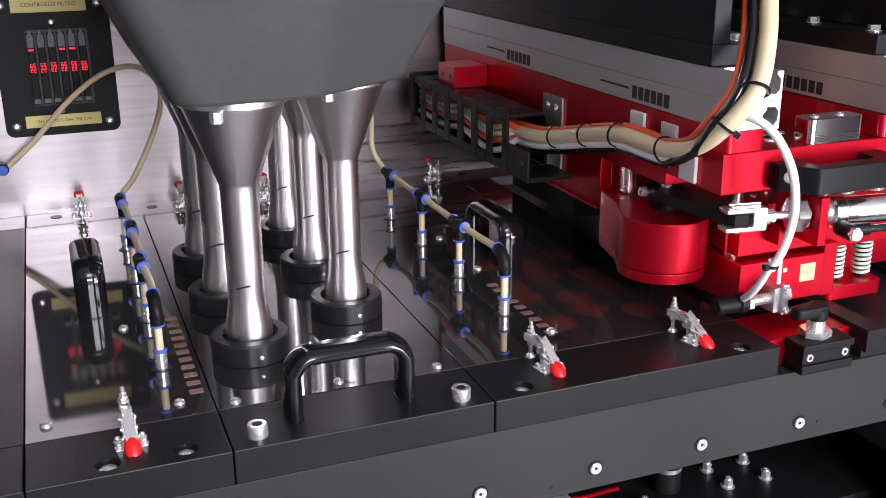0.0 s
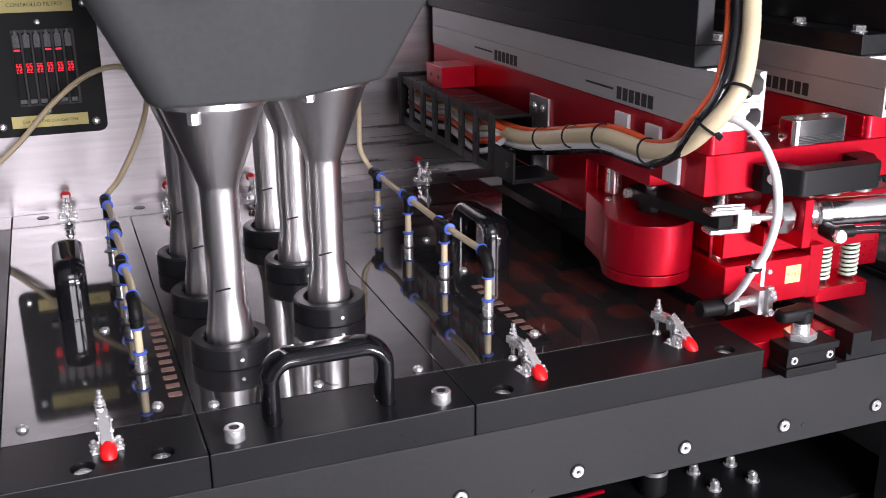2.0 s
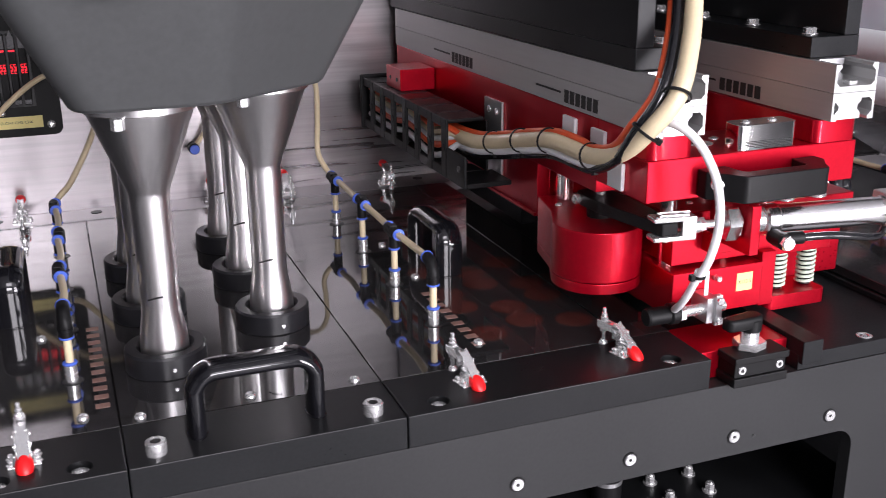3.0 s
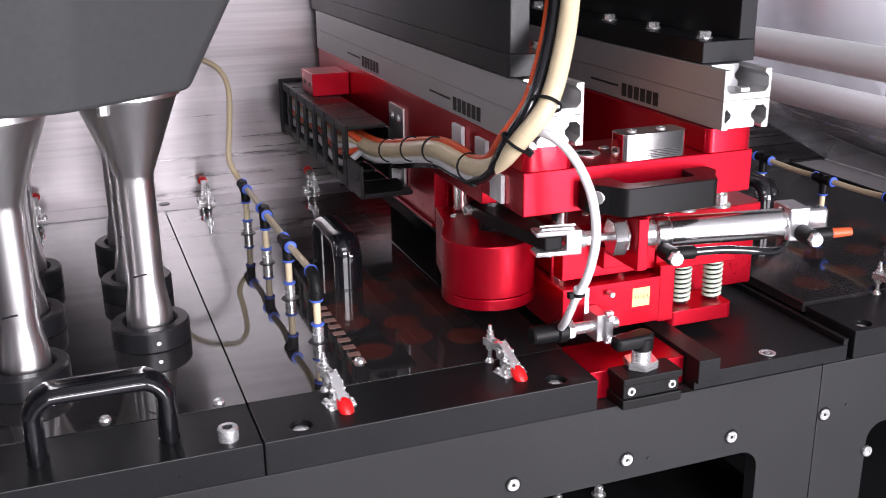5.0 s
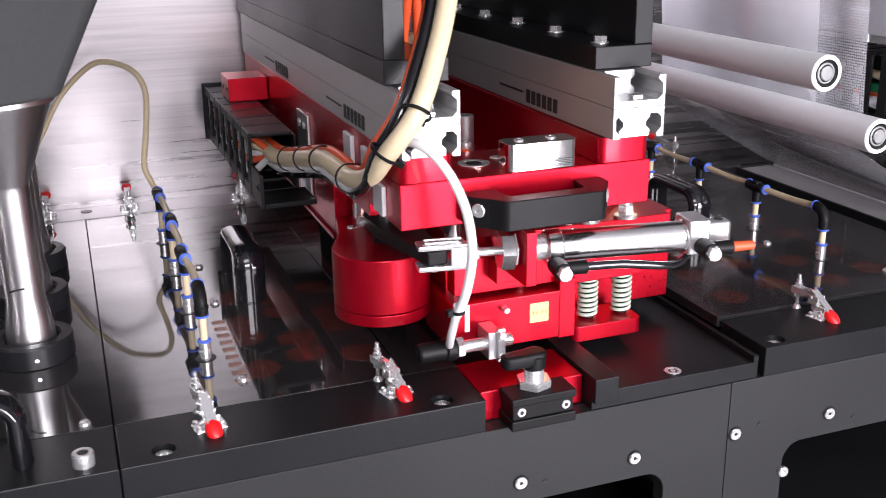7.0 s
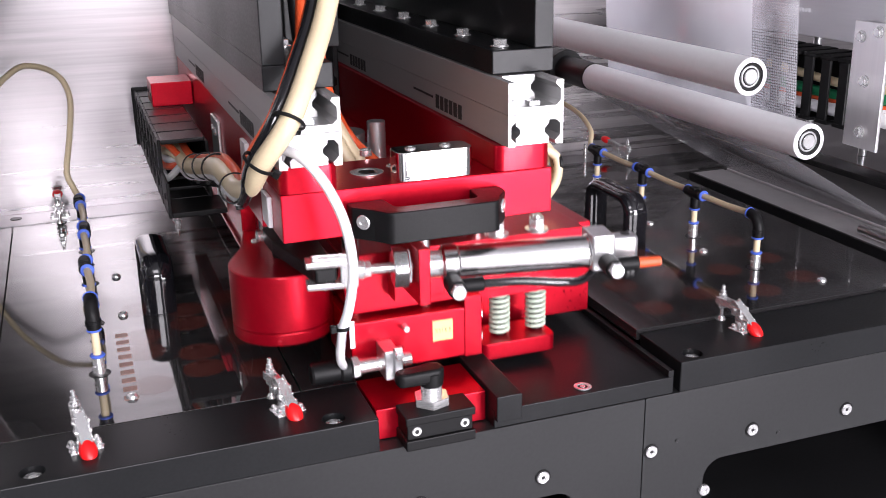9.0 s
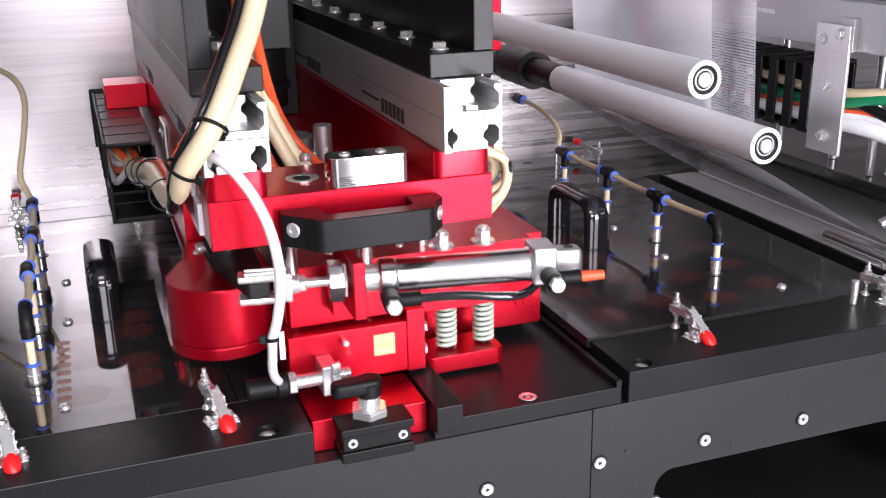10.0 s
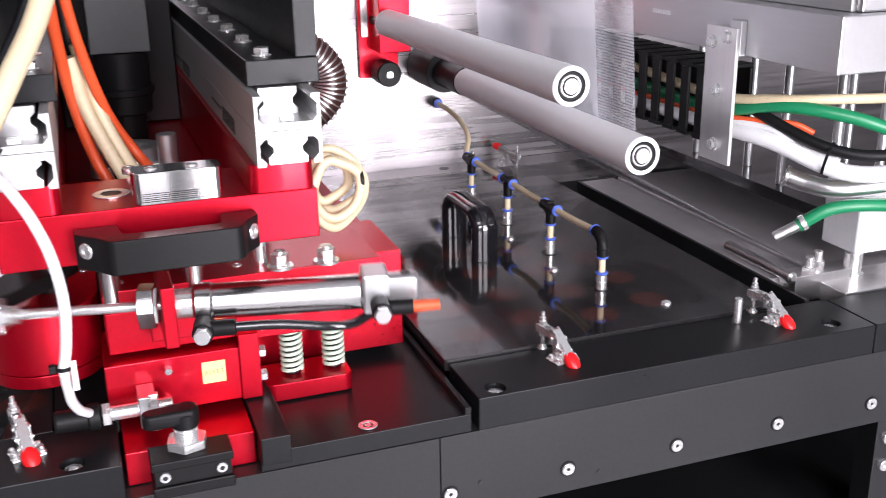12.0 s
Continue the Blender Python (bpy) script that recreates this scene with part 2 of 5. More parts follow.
def sweep(points, r, seg=12, steps=8, smooth=True):
    """A round hose along points."""
    path = smooth_path(points, steps) if smooth else [Vector(q) for q in points]
    bm = bmesh.new()
    side, rings = None, []
    for i, p in enumerate(path):
        d = (path[min(i + 1, len(path) - 1)] - path[max(i - 1, 0)]).normalized()
        if side is None:
            side = d.orthogonal().normalized()
        side = (side - d * side.dot(d)).normalized()
        up = d.cross(side)
        rings.append([bm.verts.new(p + (side * math.cos(2 * math.pi * k / seg) + up * math.sin(2 * math.pi * k / seg)) * r) for k in range(seg)])
    for a, b in zip(rings, rings[1:]):
        for k in range(seg):
            bm.faces.new((a[k], a[(k + 1) % seg], b[(k + 1) % seg], b[k]))
    bm.faces.new(rings[0][::-1])
    bm.faces.new(rings[-1])
    bmesh.ops.recalc_face_normals(bm, faces=bm.faces[:])
    return bm


def joined(*bms):
    out = bmesh.new()
    for b in bms:
        me = bpy.data.meshes.new("tmp")
        b.to_mesh(me)
        b.free()
        out.from_mesh(me)
        bpy.data.meshes.remove(me)
    return out


def cut(bm, cutter):
    """bm less cutter."""
    obs = []
    for b in (bm, cutter):
        me = bpy.data.meshes.new("tmp")
        b.to_mesh(me)
        b.free()
        obs.append(new("tmp", me))
    mod = obs[0].modifiers.new("cut", "BOOLEAN")
    mod.operation, mod.object, mod.solver = "DIFFERENCE", obs[1], "EXACT"
    got = bpy.data.meshes.new_from_object(obs[0].evaluated_get(bpy.context.evaluated_depsgraph_get()))
    out = bmesh.new()
    out.from_mesh(got)
    for o in obs:
        bpy.data.objects.remove(o)
    return out


def moved(bm, m):
    bm.transform(m)
    return bm


def link(name, bm, material, angle=40):
    me = bpy.data.meshes.new(name)
    limit = radians(angle)
    for f in bm.faces:
        f.smooth = True
    for e in bm.edges:
        if len(e.link_faces) == 2:
            turn = e.calc_face_angle(0)
            a, b = sorted(f.calc_area() for f in e.link_faces)
            e.smooth = not (turn > limit or (turn > 0.2 and b > 5 * a))
    bm.to_mesh(me)
    bm.free()
    me.materials.append(material)
    return new(name, me)


def part(name, bm, material, parent, label="", at=None, angle=40):
    ob = link(name, bm, material, angle)
    ob.parent = parent
    if at is not None:
        ob.matrix_basis = at
    if label:
        tagged(ob, label)
    return ob


def thing(name, label, category, at=None, group="", kind=""):
    ob = new(name)
    ob.empty_display_size = 0.02
    if at is not None:
        ob.matrix_basis = at
    return tagged(ob, label, category, group, kind)


def solid(name, bm, material, label, category, group="", kind="", at=None, angle=40):
    ob = link(name, bm, material, angle)
    if at is not None:
        ob.matrix_basis = at
    return tagged(ob, label, category, group, kind)


def lettering(name, text, size, m, parent, material=None):
    """Flat printed words as a mesh."""
    cu = bpy.data.curves.new(name, "FONT")
    cu.body, cu.size, cu.align_x, cu.align_y = text, size, "CENTER", "CENTER"
    cu.resolution_u = 2
    tmp = new(name, cu)
    me = bpy.data.meshes.new_from_object(tmp.evaluated_get(bpy.context.evaluated_depsgraph_get()))
    bpy.data.objects.remove(tmp)
    bpy.data.curves.remove(cu)
    me.materials.clear()
    me.materials.append(material or INK)
    ob = new(name, me)
    ob.parent = parent
    ob.matrix_basis = m
    return ob


FACE_FRONT = Matrix.Rotation(radians(90), 4, "X")


# small hardware, each about its own base at z = 0
def cap_screw(r, h):
    """A socket cap screw's head with its hexagon hole."""
    s = r * 0.45
    head = lathe([(r, 0), (r, h - r * 0.12), (r - r * 0.12, h), (s, h), (s, h * 0.6), (0, h * 0.6)], seg=24)
    return head


def button_screw(r, h):
    s = r * 0.4
    return lathe([(r, 0), (r * 0.95, h * 0.45), (r * 0.75, h * 0.85), (s, h), (s, h * 0.5), (0, h * 0.5)], seg=20)


def flange_nut(r, h):
    return joined(rod(r * 1.45, 0, h * 0.2, bev=0.0004), hexa(r, h * 0.2, h * 0.95), lathe([(r * 0.7, h * 0.9), (r * 0.62, h * 1.12), (r * 0.35, h * 1.12), (r * 0.35, h * 0.7), (0, h * 0.7)], seg=16))


# ---- the workshop and the machine's shell ----
solid("floor", box(-4, 6, -3.1, 5, -1.0, -0.95, 0), CONCRETE, "grey concrete workshop floor", "floor", kind="structure")
solid("ceiling", box(-4, 6, -3.1, 5, 2.4, 2.5, 0), PLASTER, "grey workshop ceiling", "ceiling", kind="structure")
solid("wall_north", box(-4, 6, 5, 5.1, -0.95, 2.4, 0), PLASTER, "grey workshop wall behind the machine", "wall", kind="structure")
wall_south = thing("wall_south", "unseen grey workshop wall with openings for the added lamps", "wall", kind="structure")
for x0, x1, z0, z1 in ((-4, 6, -0.95, -0.85), (-4, 6, 2.10, 2.4), (-4, -0.55, -0.85, 2.10), (0.85, 1.50, -0.85, 2.10), (2.80, 6, -0.85, 2.10)):
    part("wall_piece", box(x0, x1, -3.1, -3.0, z0, z1, 0), PLASTER, wall_south)
# window frames added round the front lamps, all out of view
for n, (x0, x1) in enumerate(((-0.55, 0.85), (1.50, 2.80))):
    window = thing("window_%d" % (n + 1), "unseen tall white window frame added round the front lamps", "window", kind="structure")
    for a0, a1, c0, c1 in ((x0, x1, -0.85, -0.80), (x0, x1, 2.05, 2.10), (x0, x1, 0.58, 0.63), (x0, x0 + 0.05, -0.799, 0.579), (x1 - 0.05, x1, -0.799, 0.579), (x0, x0 + 0.05, 0.631, 2.049), (x1 - 0.05, x1, 0.631, 2.049)):
        part("window_frame", box(a0, a1, -3.08, -3.02, c0, c1, 0.002), WHITE, window)
solid("wall_west", box(-4.1, -4, -5, 5, -0.95, 2.4, 0), PLASTER, "grey workshop wall", "wall", kind="structure")
solid("wall_east", box(6, 6.1, -5, 5, -0.95, 2.4, 0), PLASTER, "grey workshop wall", "wall", kind="structure")

solid("machine_back_wall", box(-1.2, 2.6, 1.60, 1.606, -0.03, 1.0, 0), WALL_STEEL, "brushed stainless steel sheet behind the machine table", "wall panel", kind="structure")
# unseen dark top and end panels, added to block light and darken reflections
solid("unseen_roof_blocker", box(-1.2, 2.6, 0.95, 1.606, 1.004, 1.03, 0.001), FRAME, "unseen dark panel added over the machine to block light", "roof panel", kind="structure")
for x in (-1.2, 2.58):
    solid("unseen_end_blocker", box(x, x + 0.02, 0.86, 1.599, 0.004, 1.002, 0.001), FRAME, "unseen dark panel added at the machine's end to block light", "wall panel", kind="structure")
back_ledge = thing("back_ledge", "dull steel ledge strip along the back wall", "ledge", kind="structure")
for x0, x1 in ((-1.2, -0.084), (-0.082, 0.62), (0.622, 1.345), (1.347, 2.6)):
    part("ledge_strip", box(x0, x1, 1.5365, 1.5995, -0.02, 0.001, 0.0008), LEDGE, back_ledge)


def front_panel(x0, x1, hole0, hole1):
    pts = [(x0, -0.5), (x0, -0.0335), (x1, -0.0335), (x1, -0.5)]
    rad = [0, 0, 0, 0]
    if hole1:
        pts += [(hole1, -0.5), (hole1, -0.119), (hole0, -0.119), (hole0, -0.5)]
        rad += [0, 0.022, 0.022, 0]
    m = Matrix.Translation((0, 0.797, 0)) @ FACE_FRONT
    return prism(rounded(pts, rad, 8), 0.0, 0.018, 0.0006, m)


machine_frame = thing("machine_frame", "dark grey painted steel machine frame with cut-out openings", "machine frame", kind="structure")
part("frame_panel", front_panel(-1.2, 0.9255, 0.2, 0.851), FRAME, machine_frame)
part("frame_panel", front_panel(0.9265, 2.6, 1.0, 1.78), FRAME, machine_frame)
part("table_base", box(-1.2, 2.6, 0.7975, 1.60, -0.07, -0.034, 0.001), DARK, machine_frame)
part("lower_tray", box(-0.4, 2.4, 0.84, 1.55, -0.30, -0.285, 0.001), DARK, machine_frame)
part("lower_back", box(-1.2, 2.6, 1.55, 1.56, -0.95, -0.07, 0), DARK, machine_frame)
part("lower_end", box(-0.42, -0.40, 0.80, 1.55, -0.95, -0.07, 0), DARK, machine_frame)
part("lower_end", box(2.4, 2.42, 0.80, 1.55, -0.95, -0.07, 0), DARK, machine_frame)
part("lower_front", box(-1.2, 2.6, 0.78, 0.798, -0.95, -0.501, 0), FRAME, machine_frame)
# screws along the frame's face
frame_screw = None
for i in range(-5, 15):
    x = 0.438 + 0.1256 * i if i < 4 else 0.935 + 0.1212 * (i - 4)
    m = pose(x, 0.7785, -0.096 if i < 4 else -0.0935) @ AXES["y"] @ Matrix.Rotation(math.pi, 4, "X")
    if frame_screw is None:
        frame_screw = thing("cap_screw", "bright zinc socket screw in the frame face", "screw", m, "screws along the frame face")
        part("head", cap_screw(0.0066, 0.0022), CHROME, frame_screw)
        part("socket", hexa(0.0021, 0.0009, 0.0014), FRAME, frame_screw, "dark hexagon socket")
        # black ring stands in for the shadow round the screw head
        part("washer_shadow_ring", ring(0.0068, 0.0082, -0.0002, 0.0004, bev=0.0001), RUBBER, frame_screw, "dark ring as painted shade round the head")
    else:
        copy_thing(frame_screw, m)
for x, z in ((0.715, -0.1005), (0.965, -0.088), (1.09, -0.104), (0.39, -0.108)):
    solid("tapped_hole", rod(0.0022, 0, 0.0012, (x, 0.7782, z), "y", 0.0002, 12), DARK, "small dark tapped hole in the frame face", "hole", "tapped holes")
for x, z in ((1.0005, -0.137), ):
    solid("edge_bolt", moved(cap_screw(0.0062, 0.004), pose(x, 0.7785, -0.152) @ AXES["y"] @ Matrix.Rotation(math.pi, 4, "X")), CHROME, "zinc bolt at the opening's edge", "bolt")
solid("metal_tab", box(0.372, 0.408, 0.772, 0.80, -0.135, -0.119, 0.001), ALU, "bare aluminium tab below the frame edge", "bracket")

# what shows in the dark openings
lower_deck = thing("lower_deck", "black plate with hex nuts inside the frame opening", "machine plate")
part("plate", box(0.42, 0.95, 0.83, 1.10, -0.267, -0.250, 0.001), BLACK_BAR, lower_deck)
for x, y in ((0.702, 0.903), (0.758, 0.902), (0.756, 0.945), (0.700, 0.945), (0.582, 0.903)):
    part("nut", moved(flange_nut(0.0062, 0.012), pose(x, y, -0.250)), CHROME, lower_deck)
part("vacuum_cup", rod(0.018, -0.250, -0.185, (0.629, 0.930, 0)), RUBBER, lower_deck, "dark ribbed cylinder")
part("cup_ring", ring(0.012, 0.0185, -0.222, -0.216, (0.629, 0.930, 0)), ALU, lower_deck)
solid("red_hose", sweep([(0.42, 1.0, -0.235), (0.48, 0.92, -0.225), (0.56, 0.93, -0.235)], 0.003), RED, "thin red hose in the frame opening", "hose")
machine_leg = thing("machine_leg", "grey steel leg bracket with bolts in the frame opening", "bracket")
part("upright", box(1.455, 1.53, 0.80, 0.83, -0.45, -0.119, 0.001), DARK, machine_leg)
for z in (-0.155, -0.19):
    part("bolt", moved(cap_screw(0.007, 0.006), pose(1.468, 0.80, z) @ AXES["y"] @ Matrix.Rotation(math.pi, 4, "X")), CHROME, machine_leg)


# ---- front bars ----
def bar(x0, x1, label, holes):
    ob = thing("front_bar", label, "bar", group="front bars")
    body = box(x0 + 0.0006, x1 - 0.0006, 0.7775, 0.8570, -0.033, 0.0, 0.0011)
    if holes:
        body = cut(body, joined(*[rod(0.0105, -0.012, 0.01, (x, y, 0), bev=0.0001, seg=32) for x, y in holes]))
    part("bar_body", body, BLACK_BAR, ob)
    part("bar_edge", box(x0 + 0.0012, x1 - 0.0012, 0.7768, 0.7774, -0.0325, -0.0325 + 0.0006, 0), DARK, ob)
    for x, y in holes:
        part("sunk_screw", moved(cap_screw(0.0085, 0.0075), pose(x, y, -0.0118)), CHROME, ob, "sunk zinc socket screw")
    return ob


bar(-0.42, -0.0832, "black anodised aluminium bar on the table edge", [(-0.30, 0.796)])
bar(-0.0832, 0.083, "black anodised aluminium bar with two sunk screws", [(-0.018, 0.796), (0.046, 0.797)])
bar(0.083, 0.327, "black anodised aluminium bar carrying a bridge handle", [])
bar(0.327, 0.653, "black anodised aluminium bar with two toggle clamps", [(0.364, 0.797), (0.615, 0.794)])
bar(0.963, 1.412, "black anodised aluminium bar beside the recessed deck", [(0.986, 0.793), (1.372, 0.80)])
bar(1.412, 2.0, "black anodised aluminium bar at the table end", [])


# ---- glossy cover plates ----
def cover(x0, x1, label, discs, contacts, z1=0.0, surface=COVER, spot=DISC):
    ob = thing("cover_plate", label, "cover plate", group="cover plates")
    part("plate", box(x0 + 0.0007, x1 - 0.0007, 0.8578, 1.5355, z1 - 0.012, z1, 0.0003, 1), surface, ob)
    for x, y in discs:
        part("disc", rod(0.021, 0, 0.00005, (x, y, z1), bev=0.00001, seg=32), spot, ob, "faint reddish brown disc")
    for x, y in contacts:
        part("contact", box(x, x + 0.013, y - 0.0050, y + 0.0050, z1, z1 + 0.0004, 0.0001, 1), COPPER, ob, "dull copper contact strip")
    return ob


cover(-0.42, -0.0832, "black satin cover plate beyond the joint", [], [], surface=BLACK_BAR)
cover(-0.0832, 0.083, "polished cover plate with a row of air fittings", [], [(0.064, 0.905 + 0.0195 * k) for k in range(11)])
cover(0.083, 0.327, "polished cover plate under the dosing tubes", [], [])
cover(0.327, 0.6, "polished cover plate reaching under the red press unit", [(0.47 + 0.052 * (k % 3), 0.925 + 0.062 * (k // 3) + 0.02 * (k % 2)) for k in range(12)], [(0.443, 0.905 + 0.0195 * k) for k in range(9)])
cover(0.6, 0.655, "narrow polished cover strip beside the press unit", [], [], 0.0, TINTED)
cover(0.959, 1.352, "polished cover plate with air fittings and a handle", [(1.01 + 0.072 * (k % 4), 0.905 + 0.075 * (k // 4) + 0.018 * (k % 2)) for k in range(16)], [], 0.004, TINTED, DISC_DARK)

# the recessed black deck under the press unit
recessed_deck = thing("recessed_deck", "black recessed deck with a raised guide block", "machine plate")
part("deck_plate", joined(box(0.7642, 0.957, 0.7795, 1.5355, -0.033, -0.015, 0.0008), box(0.655, 0.7640, 0.866, 1.5355, -0.033, -0.015, 0.0008)), BLACK_BAR, recessed_deck)
part("side_rib", box(0.951, 0.957, 0.7795, 1.2, -0.0148, -0.008, 0.0006), BLACK_BAR, recessed_deck)
part("guide_block", box(0.7645, 0.790, 0.7735, 0.93, -0.0245, 0.0015, 0.0009), BLACK_BAR, recessed_deck)
part("deck_screw", moved(ring(0.0045, 0.0088, 0, 0.0012), pose(0.863, 0.793, -0.0148)), CHROME, recessed_deck, "zinc ring screw")
part("screw_core", rod(0.003, 0, 0.0008, (0.863, 0.793, -0.0148), bev=0.0002), CHROME, recessed_deck)


# ---- hardware on bars and plates ----
def big_screw(x, y):
    ob = thing("cap_screw", "large zinc socket cap screw standing on the bar", "screw", pose(x, y, 0), "large cap screws")
    part("head", lathe([(0.0092, 0), (0.0092, 0.0108), (0.0082, 0.012), (0.0052, 0.012), (0.0048, 0.0115)], seg=36), CHROME, ob)
    part("socket", hexa(0.0047, 0.0060, 0.0117), FRAME, ob, "dark hexagon socket")
    part("head_core", ring(0.0045, 0.0086, 0.0095, 0.0119, bev=0.0003), CHROME, ob)


big_screw(0.108, 0.797)
big_screw(0.300, 0.796)
for x, y in ((0.101, 0.868), (0.303, 0.868), (0.202, 0.872), (0.052, 0.885), (0.45, 0.905), (1.235, 0.902), (-0.065, 0.885), (0.018, 1.09), (0.455, 1.12), (1.168, 1.045), (1.168, 1.175), (0.455, 1.255)):
    b = thing("button_screw", "domed zinc button screw on the cover plate", "screw", pose(x, y, 0.0042 if x > 0.96 else 0.0002), "button screws")
    part("head", button_screw(0.0056, 0.0042), CHROME, b)


def bridge_handle(m, label):
    ob = thing("bridge_handle", label, "handle", m, "bridge handles")
    r, a, h = 0.0086, 0.0535, 0.0585
    pts = [(-a, 0, 0), (-a, 0, 0.02), (-a, 0, h - 0.018)]
    pts += [(-a + 0.02 - 0.02 * math.cos(w), 0, h - 0.02 + 0.02 * math.sin(w)) for w in (0.4, 0.8, 1.2, 1.57)]
    pts += [(0, 0, h)] + [(-x, y, z) for x, y, z in reversed(pts)]
    part("grip_bar", moved(sweep(pts, r, 20, 4), Matrix.Diagonal((1, 2.0, 1, 1))), GLOSS, ob)
    for s in (-1, 1):
        part("foot", moved(ring(0.002, r + 0.0005, 0, 0.002), Matrix.Translation((s * a, 0, 0)) @ Matrix.Diagonal((1, 1.96, 1, 1))), GLOSS, ob)
    return ob


bridge_handle(pose(0.199, 0.821, 0), "glossy black bridge handle on the front bar")
bridge_handle(pose(-0.010, 1.195, 0, 0, 0, 90), "glossy black bridge handle on the polished plate")
bridge_handle(pose(0.497, 1.165, 0, 0, 0, 90), "glossy black bridge handle beside the press unit")
bridge_handle(pose(1.105, 1.165, 0.004, 0, 0, 90), "glossy black bridge handle on the plate beneath the rollers")


def toggle_clamp(m, label, open_grip=0.0):
    """Spindle at the origin's y = 0; the lever points to -y."""
    ob = thing("toggle_clamp", label, "toggle clamp", m, "toggle clamps")
    base = joined(box(-0.0135, 0.0135, -0.043, -0.022, 0.0, 0.0016, 0.0004), box(-0.0062, -0.0048, -0.041, -0.024, 0.001, 0.013, 0.0004), box(0.0048, 0.0062, -0.041, -0.024, 0.001, 0.013, 0.0004), box(-0.0062, -0.0048, -0.031, -0.018, 0.0128, 0.023, 0.0004), box(0.0048, 0.0062, -0.031, -0.018, 0.0128, 0.023, 0.0004))
    part("base", base, CHROME, ob)
    for x in (-0.0105, 0.0105):
        for y in (-0.038, -0.027):
            part("bolt", moved(flange_nut(0.0028, 0.0042), pose(x, y, 0.0016)), CHROME, ob)
    for z, y in ((0.020, -0.022), (0.014, -0.030), (0.008, -0.036)):
        part("rivet", rod(0.0019, -0.0075, 0.0075, (0, y, z), "x", 0.0003, 12), CHROME, ob)
    arm = joined(box(-0.0046, -0.003, -0.026, 0.006, 0.018, 0.026, 0.0003), box(0.003, 0.0046, -0.026, 0.006, 0.018, 0.026, 0.0003), box(-0.0046, 0.0046, -0.024, -0.010, 0.0245, 0.026, 0.0003))
    part("arm", arm, CHROME, ob)
    spindle = joined(rod(0.0021, 0.004, 0.040, seg=14), lathe([(0, 0), (0.005, 0), (0.0046, 0.002), (0.0022, 0.005)], seg=18), hexa(0.0044, 0.014, 0.018), hexa(0.0044, 0.026, 0.030), rod(0.0052, 0.0255, 0.0262, bev=0.0002), rod(0.0032, 0.030, 0.0345, seg=14))
    part("spindle", spindle, CHROME, ob)
    tilt = Matrix.Translation((0, -0.022, 0.024)) @ Matrix.Rotation(radians(38 - open_grip), 4, "X")
    lever = joined(box(-0.0046, -0.0032, -0.028, 0.006, -0.004, 0.003, 0.0003), box(0.0032, 0.0046, -0.028, 0.006, -0.004, 0.003, 0.0003), box(-0.0046, 0.0046, -0.028, 0.003, 0.0018, 0.0032, 0.0003))
    part("lever", moved(lever, tilt), CHROME, ob)
    grip = moved(lathe([(0.0072 * math.sin(w), -0.0115 * math.cos(w)) for w in [math.pi * k / 10 for k in range(11)]], axis="y", seg=18), tilt @ Matrix.Translation((0, -0.032, -0.0008)) @ Matrix.Diagonal((1.05, 1, 0.82, 1)))
    part("grip", grip, GRIP, ob, "red vinyl grip")
    return ob


for x, y, z, turn in ((0.002, 0.856, 0, 2), (0.401, 0.855, 0, 9), (0.572, 0.856, 0, 14), (1.064, 0.856, 0.0, 12), (1.315, 0.856, 0.0, 12)):
    toggle_clamp(pose(x, y, z, 0, 0, turn), "small zinc toggle clamp with a red grip on the front bar")
for x, y, turn in ((-0.004, 1.528, 180), (0.145, 1.528, 180), (0.272, 1.528, 176), (0.392, 1.528, 180), (0.558, 1.528, 176), (0.80, 1.528, 180), (1.330, 1.520, 195)):
    toggle_clamp(pose(x, y, 0.001, 0, 0, turn), "small zinc toggle clamp with a red grip on the back ledge", 50)
solid("guide_pin", rod(0.0035, 0, 0.032, (1.262, 1.548, 0.001)), CHROME, "short steel guide pin on the back ledge", "pin")
solid("guide_pin", rod(0.0042, 0, 0.028, (1.282, 0.838, 0.0)), CHROME, "short steel guide pin on the front bar", "pin")
for x in (-0.04, 0.10, 0.33, 0.62, 1.0, 1.22):
    solid("ledge_hole", rod(0.0085, 0, 0.0008, (x, 1.575, 0.001), bev=0.0002), DARK, "dark round hole in the back ledge", "hole", "ledge holes")


